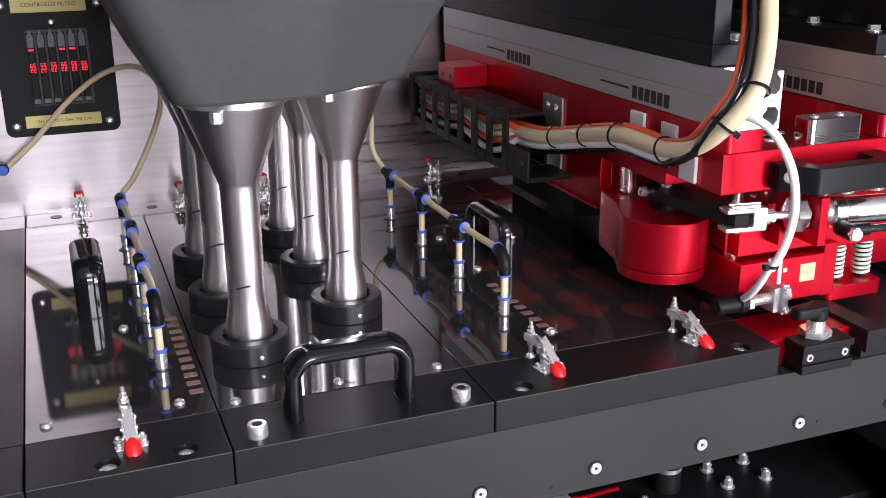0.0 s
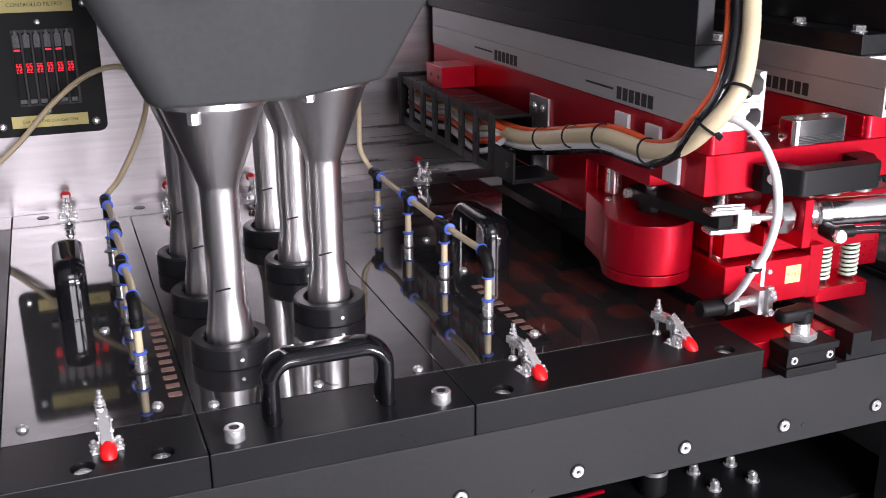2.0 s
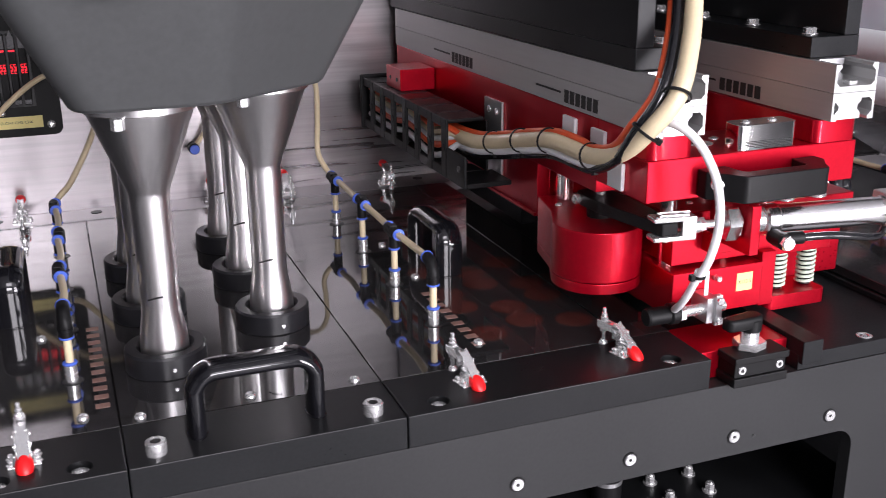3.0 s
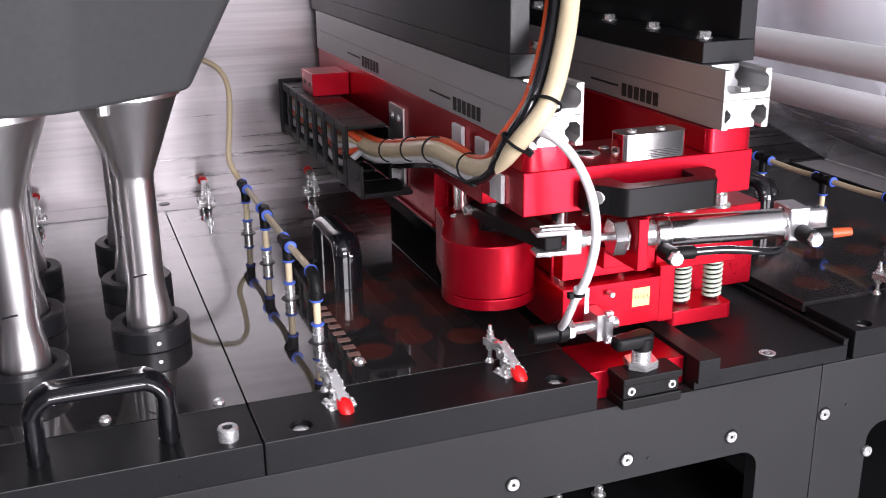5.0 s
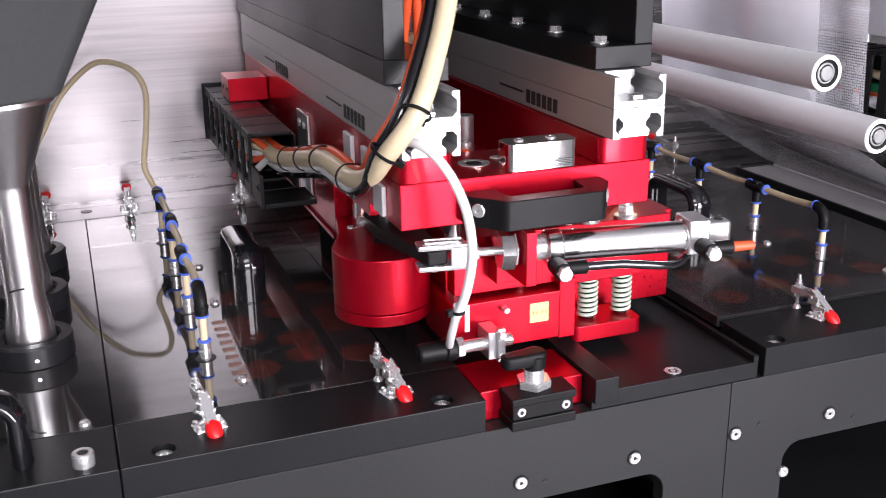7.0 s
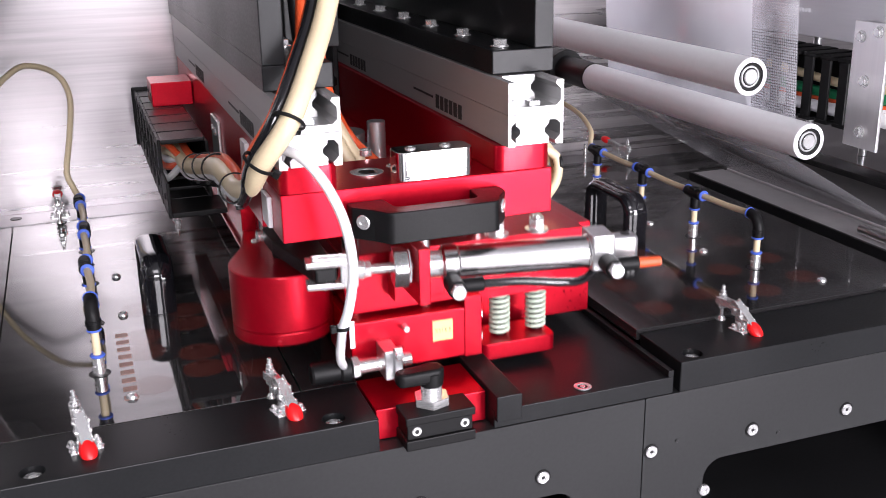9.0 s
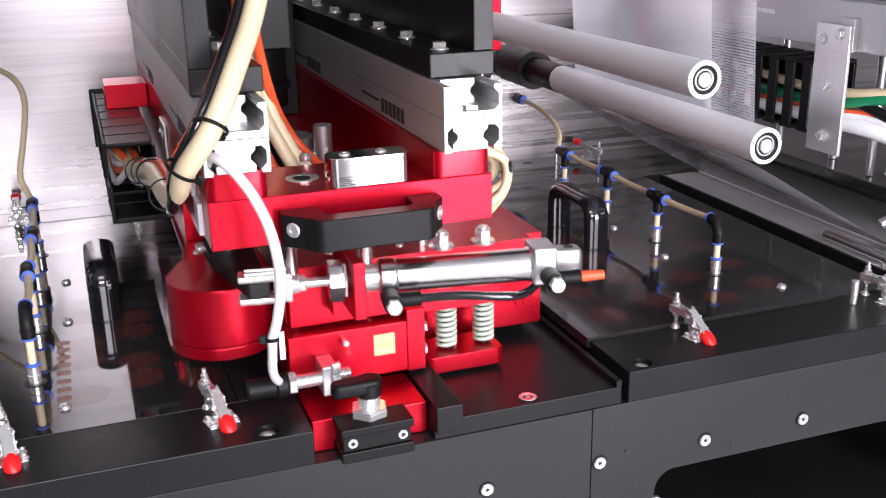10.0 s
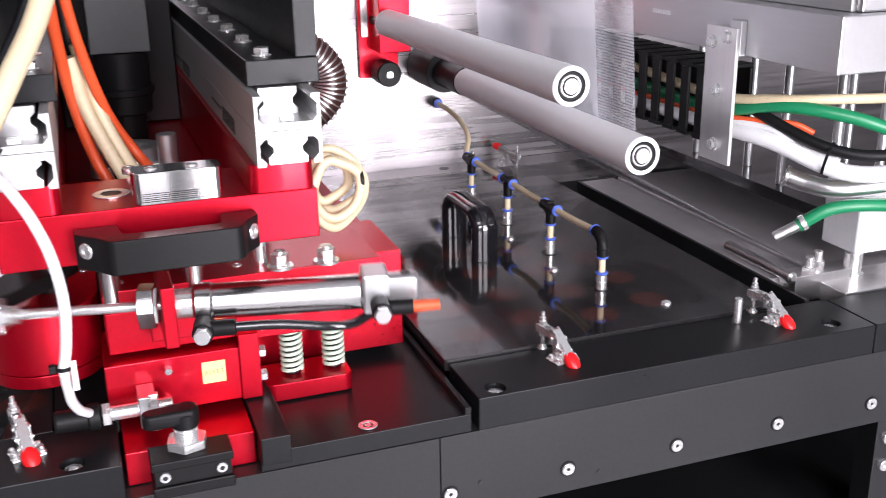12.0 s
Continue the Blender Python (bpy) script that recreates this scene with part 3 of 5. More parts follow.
def air_line(x, label, tail, z0=0.0, tz=0.066):
    """Four ports in a row, joined by cream tube through tees; the front one is an elbow."""
    ob = thing("air_line", label, "air line", group="air lines")
    ys = (0.971, 1.106, 1.241, 1.376)
    for i, y in enumerate(ys):
        base = (x, y, z0)
        part("port_hole", rod(0.0105, 0, 0.0006, base, bev=0.0002), DARK, ob, "dark hole round the fitting")
        part("port", lathe([(0.0062, 0), (0.0062, 0.009), (0.0055, 0.0095), (0.0055, 0.0105), (0.0062, 0.011), (0.0062, 0.018), (0.0052, 0.0185), (0.0, 0.0185)], base, seg=24), CHROME, ob, "nickel threaded fitting")
        part("collar", rod(0.0072, 0.0185, 0.0212, base, bev=0.0008), BLUE, ob, "blue release collar")
        part("riser", rod(0.0040, 0.018, tz - 0.018, base, bev=0.0002, seg=16), TAN, ob, "cream tube stub")
        part("collar", rod(0.0072, tz - 0.0205, tz - 0.018, base, bev=0.0008), BLUE, ob, "blue release collar")
        wob = 0.002 * (-1) ** i
        if i == 0:
            pts = [(x, y, z0 + tz - 0.018), (x, y, z0 + tz - 0.006), (x, y + 0.003, z0 + tz), (x, y + 0.008, z0 + tz + 0.005), (x, y + 0.018, z0 + tz + 0.007)]
            part("elbow", sweep(pts, 0.0066, 14, 5), RUBBER, ob, "black push-in elbow")
            part("elbow_band", ring(0.0060, 0.0074, tz - 0.012, tz - 0.009, base, bev=0.0004), RUBBER, ob)
        else:
            tee = joined(rod(0.0062, tz - 0.018, tz + 0.003, base, seg=18), rod(0.0066, -0.017, 0.017, (x + wob, y, z0 + tz + 0.003), "y", seg=18), box(x + wob - 0.005, x + wob + 0.005, y - 0.006, y + 0.006, z0 + tz - 0.004, z0 + tz + 0.0108, 0.001))
            part("tee", tee, RUBBER, ob, "black push-in tee")
        back = z0 + tz + (0.007 if i == 0 else 0.003)
        if i < 3:
            a, b = (x, y + 0.017, back), (x, ys[i + 1] - 0.017, z0 + tz + 0.003)
            mid = (x + 0.002, (a[1] + b[1]) / 2, (a[2] + b[2]) / 2 - 0.002)
            part("tube", sweep([a, mid, b], 0.0040, 12, 6), TAN, ob, "cream polyurethane tube")
            for p, d in ((a, 0.0), (b, -0.0028)):
                part("collar", rod(0.0072, 0, 0.0028, (p[0], p[1] + d, p[2]), "y", 0.0008), BLUE, ob, "blue release collar")
        else:
            a = (x, y + 0.017, back)
            part("collar", rod(0.0072, 0, 0.0028, a, "y", 0.0008), BLUE, ob, "blue release collar")
            part("supply_hose", sweep([(x, y + 0.016, back)] + tail, 0.0040, 12, 8), TAN, ob, "cream supply hose")
    return ob


air_line(0.046, "row of cream air tubes with black fittings, hose to the wall", [(0.052, 1.408, 0.074), (0.070, 1.425, 0.090), (0.101, 1.45, 0.139), (0.119, 1.48, 0.18), (0.117, 1.50, 0.209), (0.090, 1.53, 0.225), (0.047, 1.55, 0.213), (-0.003, 1.565, 0.175), (-0.056, 1.58, 0.118), (-0.098, 1.59, 0.080)])
air_line(0.424, "row of cream air tubes beside the dosing unit", [(0.418, 1.408, 0.080), (0.412, 1.42, 0.101), (0.421, 1.45, 0.142), (0.428, 1.48, 0.188), (0.418, 1.50, 0.216), (0.391, 1.53, 0.228), (0.36, 1.55, 0.223), (0.315, 1.565, 0.18), (0.28, 1.58, 0.12), (0.258, 1.592, 0.086)])
air_line(1.192, "row of cream air tubes beneath the rollers", [(1.196, 1.408, 0.068), (1.208, 1.43, 0.084), (1.215, 1.48, 0.100), (1.213, 1.54, 0.110), (1.212, 1.592, 0.111)], 0.004, 0.058)
for x, z in ((-0.104, 0.079), (0.255, 0.084), (1.212, 0.112)):
    port = thing("wall_port", "black and blue push-in port on the steel back wall", "fitting", group="wall ports")
    part("body", rod(0.0085, -0.022, 0, (x, 1.60, z), "y"), RUBBER, port)
    part("collar", rod(0.0074, -0.0255, -0.022, (x, 1.60, z), "y"), BLUE, port, "blue release collar")

# ---- vacuum gauge panel on the back wall ----
gauge_panel = thing("gauge_panel", "black panel with six red digital gauges and yellow labels", "control panel")
part("plate", prism(rect(-0.092, 0.069, 0.122, 0.345, 0.012), 0, 0.004, 0.0006, Matrix.Translation((0, 1.5985, 0)) @ FACE_FRONT), RUBBER, gauge_panel)
part("label_plate", box(-0.064, 0.038, 1.5931, 1.5944, 0.3005, 0.3215, 0.0003, 1), YELLOW, gauge_panel, "yellow engraved label")
lettering("words", "CONTROLLO FILTRO", 0.0078, Matrix.Translation((-0.013, 1.5928, 0.311)) @ FACE_FRONT, gauge_panel)
part("label_plate", box(-0.064, 0.042, 1.5931, 1.5944, 0.1345, 0.152, 0.0003, 1), YELLOW, gauge_panel, "yellow engraved label")
lettering("words", "CH1 CH2 CH3 CH4 CH5 CH6", 0.0060, Matrix.Translation((-0.011, 1.5928, 0.1433)) @ FACE_FRONT, gauge_panel)
for x, z in ((-0.077, 0.311), (0.053, 0.311), (-0.077, 0.138), (0.053, 0.138)):
    part("screw", moved(button_screw(0.0062, 0.004), Matrix.Translation((x, 1.5945, z)) @ AXES["y"] @ Matrix.Rotation(math.pi, 4, "X")), CHROME, gauge_panel)
for z in (0.286, 0.158):
    part("screw", moved(button_screw(0.0048, 0.003), Matrix.Translation((-0.012, 1.5945, z)) @ AXES["y"] @ Matrix.Rotation(math.pi, 4, "X")), CHROME, gauge_panel)
part("window", box(-0.050, 0.036, 1.5938, 1.5946, 0.166, 0.276, 0.0005), DARK, gauge_panel)
GREY_FACE = mat("grey_gauge_face", (0.11, 0.11, 0.115), 0.3, 0, 0.2, 60, 0.02)
for k in range(6):
    x = -0.0435 + 0.0140 * k
    g = part("gauge", box(x - 0.0052, x + 0.0052, 1.583, 1.5937, 0.170, 0.272, 0.001), RUBBER, gauge_panel, "slim digital vacuum gauge")
    part("gauge_top", box(x - 0.0046, x + 0.0046, 1.5822, 1.5829, 0.252, 0.270, 0.0003), GREY_FACE, g)
    part("pointer", prism([(-0.0030, 0.0), (0.0030, 0.0), (0, 0.008)], 0, 0.003, 0.0, Matrix.Translation((x, 1.584, 0.270)) @ FACE_FRONT), GREY_FACE, g)
    for row in range(3):
        for col in range(2):
            part("digit", joined(box(x - 0.0040 + 0.0045 * col, x - 0.0008 + 0.0045 * col, 1.5822, 1.5828, 0.2165 + 0.0045 * row, 0.2173 + 0.0045 * row, 0), box(x - 0.0040 + 0.0045 * col + 0.0022 * (row % 2), x - 0.0032 + 0.0045 * col + 0.0022 * (row % 2), 1.5822, 1.5828, 0.2173 + 0.0045 * row, 0.2206 + 0.0045 * row, 0), box(x - 0.0040 + 0.0045 * col, x - 0.0008 + 0.0045 * col, 1.5822, 1.5828, 0.2198 + 0.0045 * row, 0.2206 + 0.0045 * row, 0)), LED, g, "lit red digit")
    if k in (0, 3, 4):
        part("lamp", box(x - 0.0040, x + 0.0040, 1.5822, 1.5828, 0.2475, 0.2500, 0), LED, g, "lit red bar")
    part("lower_cap", box(x - 0.0046, x + 0.0046, 1.5815, 1.5829, 0.172, 0.178, 0.0004), GREY_FACE, g)

# ---- dosing unit: grey hopper with steel funnels and tubes, rises and sinks ----
dosing_unit = thing("dosing_unit", "dark grey hopper with six stainless funnels and dosing tubes", "dosing unit")
foot = rounded([(0.073, 0.904), (0.200, 0.906), (0.320, 0.990), (0.325, 1.45), (0.073, 1.40)], [0.03, 0.05, 0.03, 0.03, 0.03], 8)


def flare(points, d):
    cx, cy = 0.195, 1.15
    out = []
    for x, y in points:
        v = Vector((x - cx, y - cy))
        out.append((x + math.copysign(min(1, abs(v.x) / 0.09), v.x) * d, y + math.copysign(min(1, abs(v.y) / 0.20), v.y) * d * 0.9))
    return out


def loft(sections):
    bm = bmesh.new()
    rows = [[bm.verts.new((x, y, z)) for x, y in pts] for pts, z in sections]
    for a, b in zip(rows, rows[1:]):
        for k in range(len(a)):
            j = (k + 1) % len(a)
            bm.faces.new((a[k], a[j], b[j], b[k]))
    bm.faces.new(rows[0][::-1])
    bm.faces.new(rows[-1])
    bmesh.ops.recalc_face_normals(bm, faces=bm.faces[:])
    return bm


part("hopper", loft([(flare(foot, -0.003), 0.272), (foot, 0.275), (flare(foot, 0.050), 0.378), (flare(foot, 0.052), 0.382)]), HOPPER, dosing_unit, "dark grey tapered hopper")
part("hopper_flange", loft([(flare(foot, 0.058), 0.383), (flare(foot, 0.06), 0.385), (flare(foot, 0.06), 0.60)]), ALU, dosing_unit, "light grey flange above the hopper")
part("flange_tab", prism(rect(0.088, 0.135, 0.376, 0.40, 0.004), 0, 0.01, 0.0006, Matrix.Translation((0, 0.846, 0)) @ FACE_FRONT), HOPPER, dosing_unit)
for x in (0.097, 0.125):
    part("flange_bolt", moved(button_screw(0.0055, 0.003), Matrix.Translation((x, 0.836, 0.388)) @ AXES["y"] @ Matrix.Rotation(math.pi, 4, "X")), CHROME, dosing_unit)
RINGS = [(0.137, 0.975), (0.135, 1.122), (0.135, 1.269), (0.260, 1.044), (0.258, 1.191), (0.258, 1.338)]
for x, y in RINGS:
    part("funnel", lathe([(0.0500, 0.273), (0.0510, 0.270), (0.0510, 0.264), (0.0490, 0.260), (0.0202, 0.184), (0.0194, 0.181), (0.0192, 0.176)], (x, y, 0), seg=48), STEEL, dosing_unit, "brushed stainless funnel", angle=60)
    part("tube", lathe([(0.0192, 0.180), (0.0190, 0.175), (0.0190, 0.068), (0.0196, 0.058), (0.0222, 0.042), (0.0236, 0.031), (0.0240, 0.022), (0.0240, 0.0165), (0.019, 0.0165)], (x, y, 0), seg=40), STEEL, dosing_unit, "brushed stainless dosing tube", angle=60)
    mark = sweep([(x + 0.0191 * math.cos(w), y + 0.0191 * math.sin(w), 0.078 + 0.002 * math.sin(3 * w)) for w in (-2.3, -2.1, -1.9, -1.7, -1.5)], 0.0010, 6, 3)
    part("tube_mark", mark, INK, dosing_unit, "black marker line")
    part("clamp_band", ring(0.046, 0.0530, 0.2625, 0.2725, (x, y, 0), seg=48), STEEL, dosing_unit, "bright clamp band under the hopper")
    part("clamp_nut", hexa(0.0062, 0.2525, 0.2640, (x - 0.024, y - 0.050, 0)), CHROME, dosing_unit)
for i, (x, y) in enumerate(RINGS):
    r = thing("seat_ring", "black plastic ring seat round a steel tube", "ring", pose(x, y, 0.0002), "tube seat rings")
    part("ring_body", lathe([(0.0250, 0.001), (0.0398, 0.0), (0.0404, 0.001), (0.0404, 0.021), (0.0388, 0.0235), (0.0290, 0.0235), (0.0265, 0.021), (0.0250, 0.015), (0.0250, 0.001)], seg=56), RING, r)
    part("grub_screw", rod(0.0022, 0, 0.001, (0.004, -0.0404, 0.010), "y", 0.0002, 12), CHROME, r)


# ---- red slide frame with its rails, at rest ----
slide_frame = thing("slide_frame", "red anodised carriage frame with a black pull handle", "machine carriage")
part("front_plate", box(0.584, 0.833, 0.808, 0.905, 0.163, 0.205, 0.0012), RED, slide_frame)
part("side_beam", box(0.584, 0.634, 0.9055, 1.56, 0.150, 0.229, 0.001), RED, slide_frame)
part("side_beam", box(0.779, 0.833, 0.9055, 1.56, 0.150, 0.229, 0.001), RED, slide_frame)
for x0, x1 in ((0.584, 0.634), (0.778, 0.831)):
    part("rail_foot", prism(rounded([(x0, 0.807), (x1, 0.807), (x1, 0.905), (x0, 0.905)], [0.008, 0.008, 0, 0], 6), 0.2053, 0.229, 0.0006), RED, slide_frame)
part("side_skirt", box(0.5845, 0.600, 1.045, 1.56, 0.085, 0.1498, 0.0008), RED, slide_frame)
part("skirt_front", box(0.6003, 0.662, 1.046, 1.060, 0.085, 0.1498, 0.0008), RED, slide_frame, "red cross wall behind the rounded housing")
part("skirt_lip", box(0.5815, 0.5843, 1.046, 1.56, 0.0852, 0.089, 0.0004), RED, slide_frame)
part("cross_plate", box(0.6345, 0.7785, 0.96, 1.50, 0.150, 0.162, 0.001), RED, slide_frame)
part("bore_ring", ring(0.008, 0.015, 0.2052, 0.2062, (0.672, 0.855, 0)), CHROME, slide_frame, "steel bushing in the plate")
part("bore", rod(0.0078, 0.2052, 0.2056, (0.672, 0.855, 0)), DARK, slide_frame)
part("stop_block", prism(rect(0.687, 0.757, 0.8085, 0.836, 0.007), 0.2052, 0.231, 0.0006), NICKEL, slide_frame, "bright nickel block")
for x in (0.703, 0.735):
    part("stop_screw", moved(button_screw(0.005, 0.002), pose(x, 0.822, 0.231)), CHROME, slide_frame)
for k in range(5):
    part("block_groove", box(0.694, 0.750, 0.8081, 0.80835, 0.2075 + 0.0016 * k, 0.2080 + 0.0016 * k, 0), FRAME, slide_frame, "fine dark groove in the block")
part("plate_screw", moved(button_screw(0.0055, 0.002), pose(0.700, 0.868, 0.2052)), CHROME, slide_frame)
part("plate_screw", moved(cap_screw(0.006, 0.006), pose(0.690, 0.92, 0.2052)), CHROME, slide_frame)
# offset pull handle
pull = part("pull_handle", prism(rounded([(0.640, 0.807), (0.640, 0.792), (0.655, 0.776), (0.665, 0.762), (0.762, 0.762), (0.768, 0.776), (0.780, 0.792), (0.780, 0.807), (0.752, 0.807), (0.750, 0.780), (0.675, 0.780), (0.672, 0.807)], [0.002, 0.004, 0.006, 0.008, 0.008, 0.006, 0.004, 0.002, 0.001, 0.006, 0.006, 0.001], 4), 0.166, 0.193, 0.003, seg=3), RUBBER, slide_frame, "matt black plastic pull handle")
part("handle_screw", moved(cap_screw(0.0065, 0.002), Matrix.Translation((0.6480, 0.7845, 0.1815)) @ Matrix.Rotation(radians(-46), 4, "Z") @ AXES["y"] @ Matrix.Rotation(math.pi, 4, "X")), CHROME, pull)
part("handle_screw", moved(cap_screw(0.0065, 0.002), Matrix.Translation((0.7738, 0.7848, 0.1815)) @ Matrix.Rotation(radians(52), 4, "Z") @ AXES["y"] @ Matrix.Rotation(math.pi, 4, "X")), CHROME, pull)
# things on the flank
part("flank_block", box(0.530, 0.583, 1.385, 1.45, 0.185, 0.216, 0.001), RED, slide_frame, "small red stop block")
for y in (1.40, 1.43):
    part("flank_screw", rod(0.003, 0, 0.001, (0.529, y, 0.20), "x", 0.0002, 12), DARK, slide_frame)
part("flank_bracket", box(0.5805, 0.5838, 1.141, 1.196, 0.102, 0.206, 0.0006), ALU, slide_frame, "bare steel bracket plate")
for y in (1.157, 1.180):
    part("bracket_screw", moved(button_screw(0.0045, 0.002), Matrix.Translation((0.5803, y, 0.192)) @ AXES["x"] @ Matrix.Rotation(math.pi, 4, "X")), CHROME, slide_frame)
for y, z in ((0.963, 0.207), (0.862, 0.180), (0.90, 0.205)):
    part("tie_mount", box(0.5795, 0.5838, y - 0.014, y + 0.014, z - 0.014, z + 0.014, 0.0008), WHITE, slide_frame, "white cable tie mount")
for x, y in ((0.662, 0.885), (0.733, 0.885), (0.795, 0.90)):
    part("guide_rod", rod(0.009, 0.060, 0.1628, (x, y, 0)), BARREL, slide_frame, "bright steel guide rod")
part("guide_rod", rod(0.010, 0.1115, 0.1495, (0.608, 1.020, 0)), BARREL, slide_frame, "bright steel guide rod")
# added block: hides the bright wall and keeps reflections on the red tops dark
part("rear_dark_block", box(0.636, 0.779, 1.36, 1.56, 0.163, 0.76, 0.002), RUBBER, slide_frame, "black block added between the rails for the dark structure there")
part("rear_motor", joined(rod(0.030, 0.205, 0.274, (0.706, 1.22, 0)), rod(0.022, 0.165, 0.206, (0.706, 1.22, 0)), ring(0.020, 0.034, 0.226, 0.234, (0.706, 1.22, 0))), RUBBER, slide_frame, "black round motor")
part("rear_motor_block", box(0.674, 0.738, 1.19, 1.25, 0.275, 0.345, 0.0012), HOPPER, slide_frame, "dark grey motor block")
part("motor_bolt", moved(hexa(0.009, 0, 0.010), pose(0.706, 1.22, 0.345)), CHROME, slide_frame)
part("casting", joined(ring(0.016, 0.028, 0.165, 0.20, (0.70, 1.06, 0)), rod(0.010, 0.165, 0.215, (0.733, 1.03, 0)), rod(0.009, 0.165, 0.21, (0.668, 1.08, 0)), box(0.668, 0.735, 1.03, 1.06, 0.165, 0.186, 0.002)), ALU, slide_frame, "cast aluminium flange")


def rail(xc, label):
    """Two channel profiles back to back, with slider bars inside."""
    ob = thing("telescopic_rail", label, "rail", group="telescopic rails")
    w = 0.0262
    side = [(w, 0.0), (w, 0.028), (w - 0.0065, 0.028), (w - 0.0075, 0.025), (w - 0.0025, 0.020), (w - 0.0025, 0.010), (w - 0.0065, 0.006), (0.0, 0.006)]
    prof = [(-x, z) for x, z in side[:7]]
    prof = side[:7] + [(w - 0.0065, 0.006), (-w + 0.0065, 0.006)] + [(x, z) for x, z in reversed(prof)]
    y0, y1 = 0.793, 1.56
    up = Matrix.Translation((xc, y1, 0.2585)) @ FACE_FRONT
    down = Matrix.Translation((xc, y1, 0.2580)) @ FACE_FRONT @ Matrix.Diagonal((1, -1, 1, 1))
    part("upper_channel", prism(prof, 0, y1 - y0, 0.0, up), RAIL, ob)
    low = prism(prof, 0, y1 - y0, 0.0, down)
    bmesh.ops.recalc_face_normals(low, faces=low.faces[:])
    part("lower_channel", low, RAIL, ob)
    slider = rounded([(-0.016, 0.0), (0.016, 0.0), (0.016, 0.006), (0.0118, 0.010), (0.0118, 0.014), (0.016, 0.018), (0.016, 0.0235), (-0.016, 0.0235), (-0.016, 0.018), (-0.0118, 0.014), (-0.0118, 0.010), (-0.016, 0.006)], 0.001, 2)
    part("slider", prism(slider, 0, 1.558 - 0.83, 0.0004, Matrix.Translation((xc, 1.558, 0.2632)) @ FACE_FRONT), ALU, ob)
    part("slider", prism(slider, 0, 1.558 - 0.80, 0.0004, Matrix.Translation((xc, 1.558, 0.2294)) @ FACE_FRONT), ALU, ob)
    part("cage_pin", box(xc - 0.005, xc + 0.005, 0.796, 0.806, 0.2647, 0.2690, 0.0005), CHROME, ob)
    # plain bars in place of the maker's print
    xf = xc - w - 0.0003
    for y0 in (0.905, 1.24):
        marks = []
        for k in range(6):
            a = y0 + 0.0128 * k
            marks.append(box(xf, xf + 0.0004, a, a + 0.0098, 0.2340, 0.2480, 0))
        part("print_block", joined(*marks), INK, ob, "dark printed blocks")
        part("print_line", box(xf, xf + 0.0004, y0 + 0.082, y0 + 0.145, 0.2425, 0.2448, 0), FRAME, ob, "faint printed line")
    return ob


rail(0.6085, "grey anodised telescopic rail on the red frame")
rail(0.8095, "grey anodised telescopic rail beside the roller bay")


def angle_beam(x_web0, x_web1, x_f0, x_f1, bolts, label):
    ob = thing("angle_beam", label, "beam", group="angle beams")
    part("flange", box(x_f0, x_f1, 0.8352, 1.58, 0.2875, 0.3085, 0.0009), BLACK_BAR, ob)
    part("web", box(x_web0, x_web1, 0.8355, 1.58, 0.3087, 0.75, 0.0009), BLACK_BAR, ob)
    for y in bolts:
        part("hex_bolt", moved(joined(rod(0.0085, 0, 0.0012, bev=0.0003), hexa(0.0066, 0.0012, 0.007, turn=0.3)), pose((x_f0 + x_f1) / 2 + (-0.012 if x_web0 > x_f0 + 0.01 else 0.012), y, 0.3085)), CHROME, ob)
    return ob


BOLTS = [0.861 + 0.094 * k for k in range(8)]
angle_beam(0.5815, 0.601, 0.5812, 0.641, BOLTS, "black steel angle beam bolted on the rail beside the cable bundle")
angle_beam(0.827, 0.8457, 0.786, 0.846, BOLTS, "black steel angle beam with a row of hex bolts")

# ---- press unit: sinks and rises below the frame ----
press_unit = thing("press_unit", "red anodised press unit with air cylinder, lever and springs", "press")
# black instead of red: the shadow under the carriage is put into the colour
part("shaded_rear_leg", box(0.662, 0.93, 1.25, 1.46, -0.004, 0.0615, 0.001), BLACK_BAR, press_unit)
nose = [(0.6015 + 0.0495 * math.cos(w), 0.930 + 0.0495 * math.sin(w)) for w in [math.pi * (0.84 + 1.16 * k / 24) for k in range(25)]]
part("nose", prism(nose + [(0.6510, 1.041), (0.584, 1.041), (0.572, 0.985)], 0.0425, 0.099, 0.0012), RED, press_unit, "rounded red housing")
part("nose_base", prism(nose + [(0.6510, 1.041), (0.584, 1.041), (0.572, 0.985)], 0.0300, 0.0418, 0.0008), RED, press_unit)
part("rear_body", box(0.662, 0.93, 1.0405, 1.46, 0.062, 0.0975, 0.001), RED, press_unit)
part("main_body", box(0.6605, 0.941, 0.931, 1.040, -0.0045, 0.098, 0.001), RED, press_unit)
part("top_plate", box(0.661, 0.905, 0.878, 1.02, 0.0985, 0.112, 0.001), RED, press_unit)
part("front_block", box(0.654, 0.763, 0.862, 0.9305, 0.060, 0.098, 0.001), RED, press_unit)
part("bridge_block", box(0.7635, 0.862, 0.860, 0.9305, 0.056, 0.098, 0.001), RED, press_unit)
part("label_block", box(0.648, 0.762, 0.8475, 0.930, 0.006, 0.056, 0.001), RED, press_unit)
part("side_block", box(0.7625, 0.781, 0.850, 0.930, 0.003, 0.066, 0.001), RED, press_unit)
tag = part("label_tag", box(0.7288, 0.7492, 0.8469, 0.8474, 0.0262, 0.0468, 0.0), YELLOW, press_unit, "small yellow printed label")
lettering("words", "X113 5", 0.0058, Matrix.Translation((0.7390, 0.8466, 0.0365)) @ FACE_FRONT, tag)
part("dowel", rod(0.0032, -0.010, 0, (0.700, 0.8475, 0.047), "y"), CHROME, press_unit)
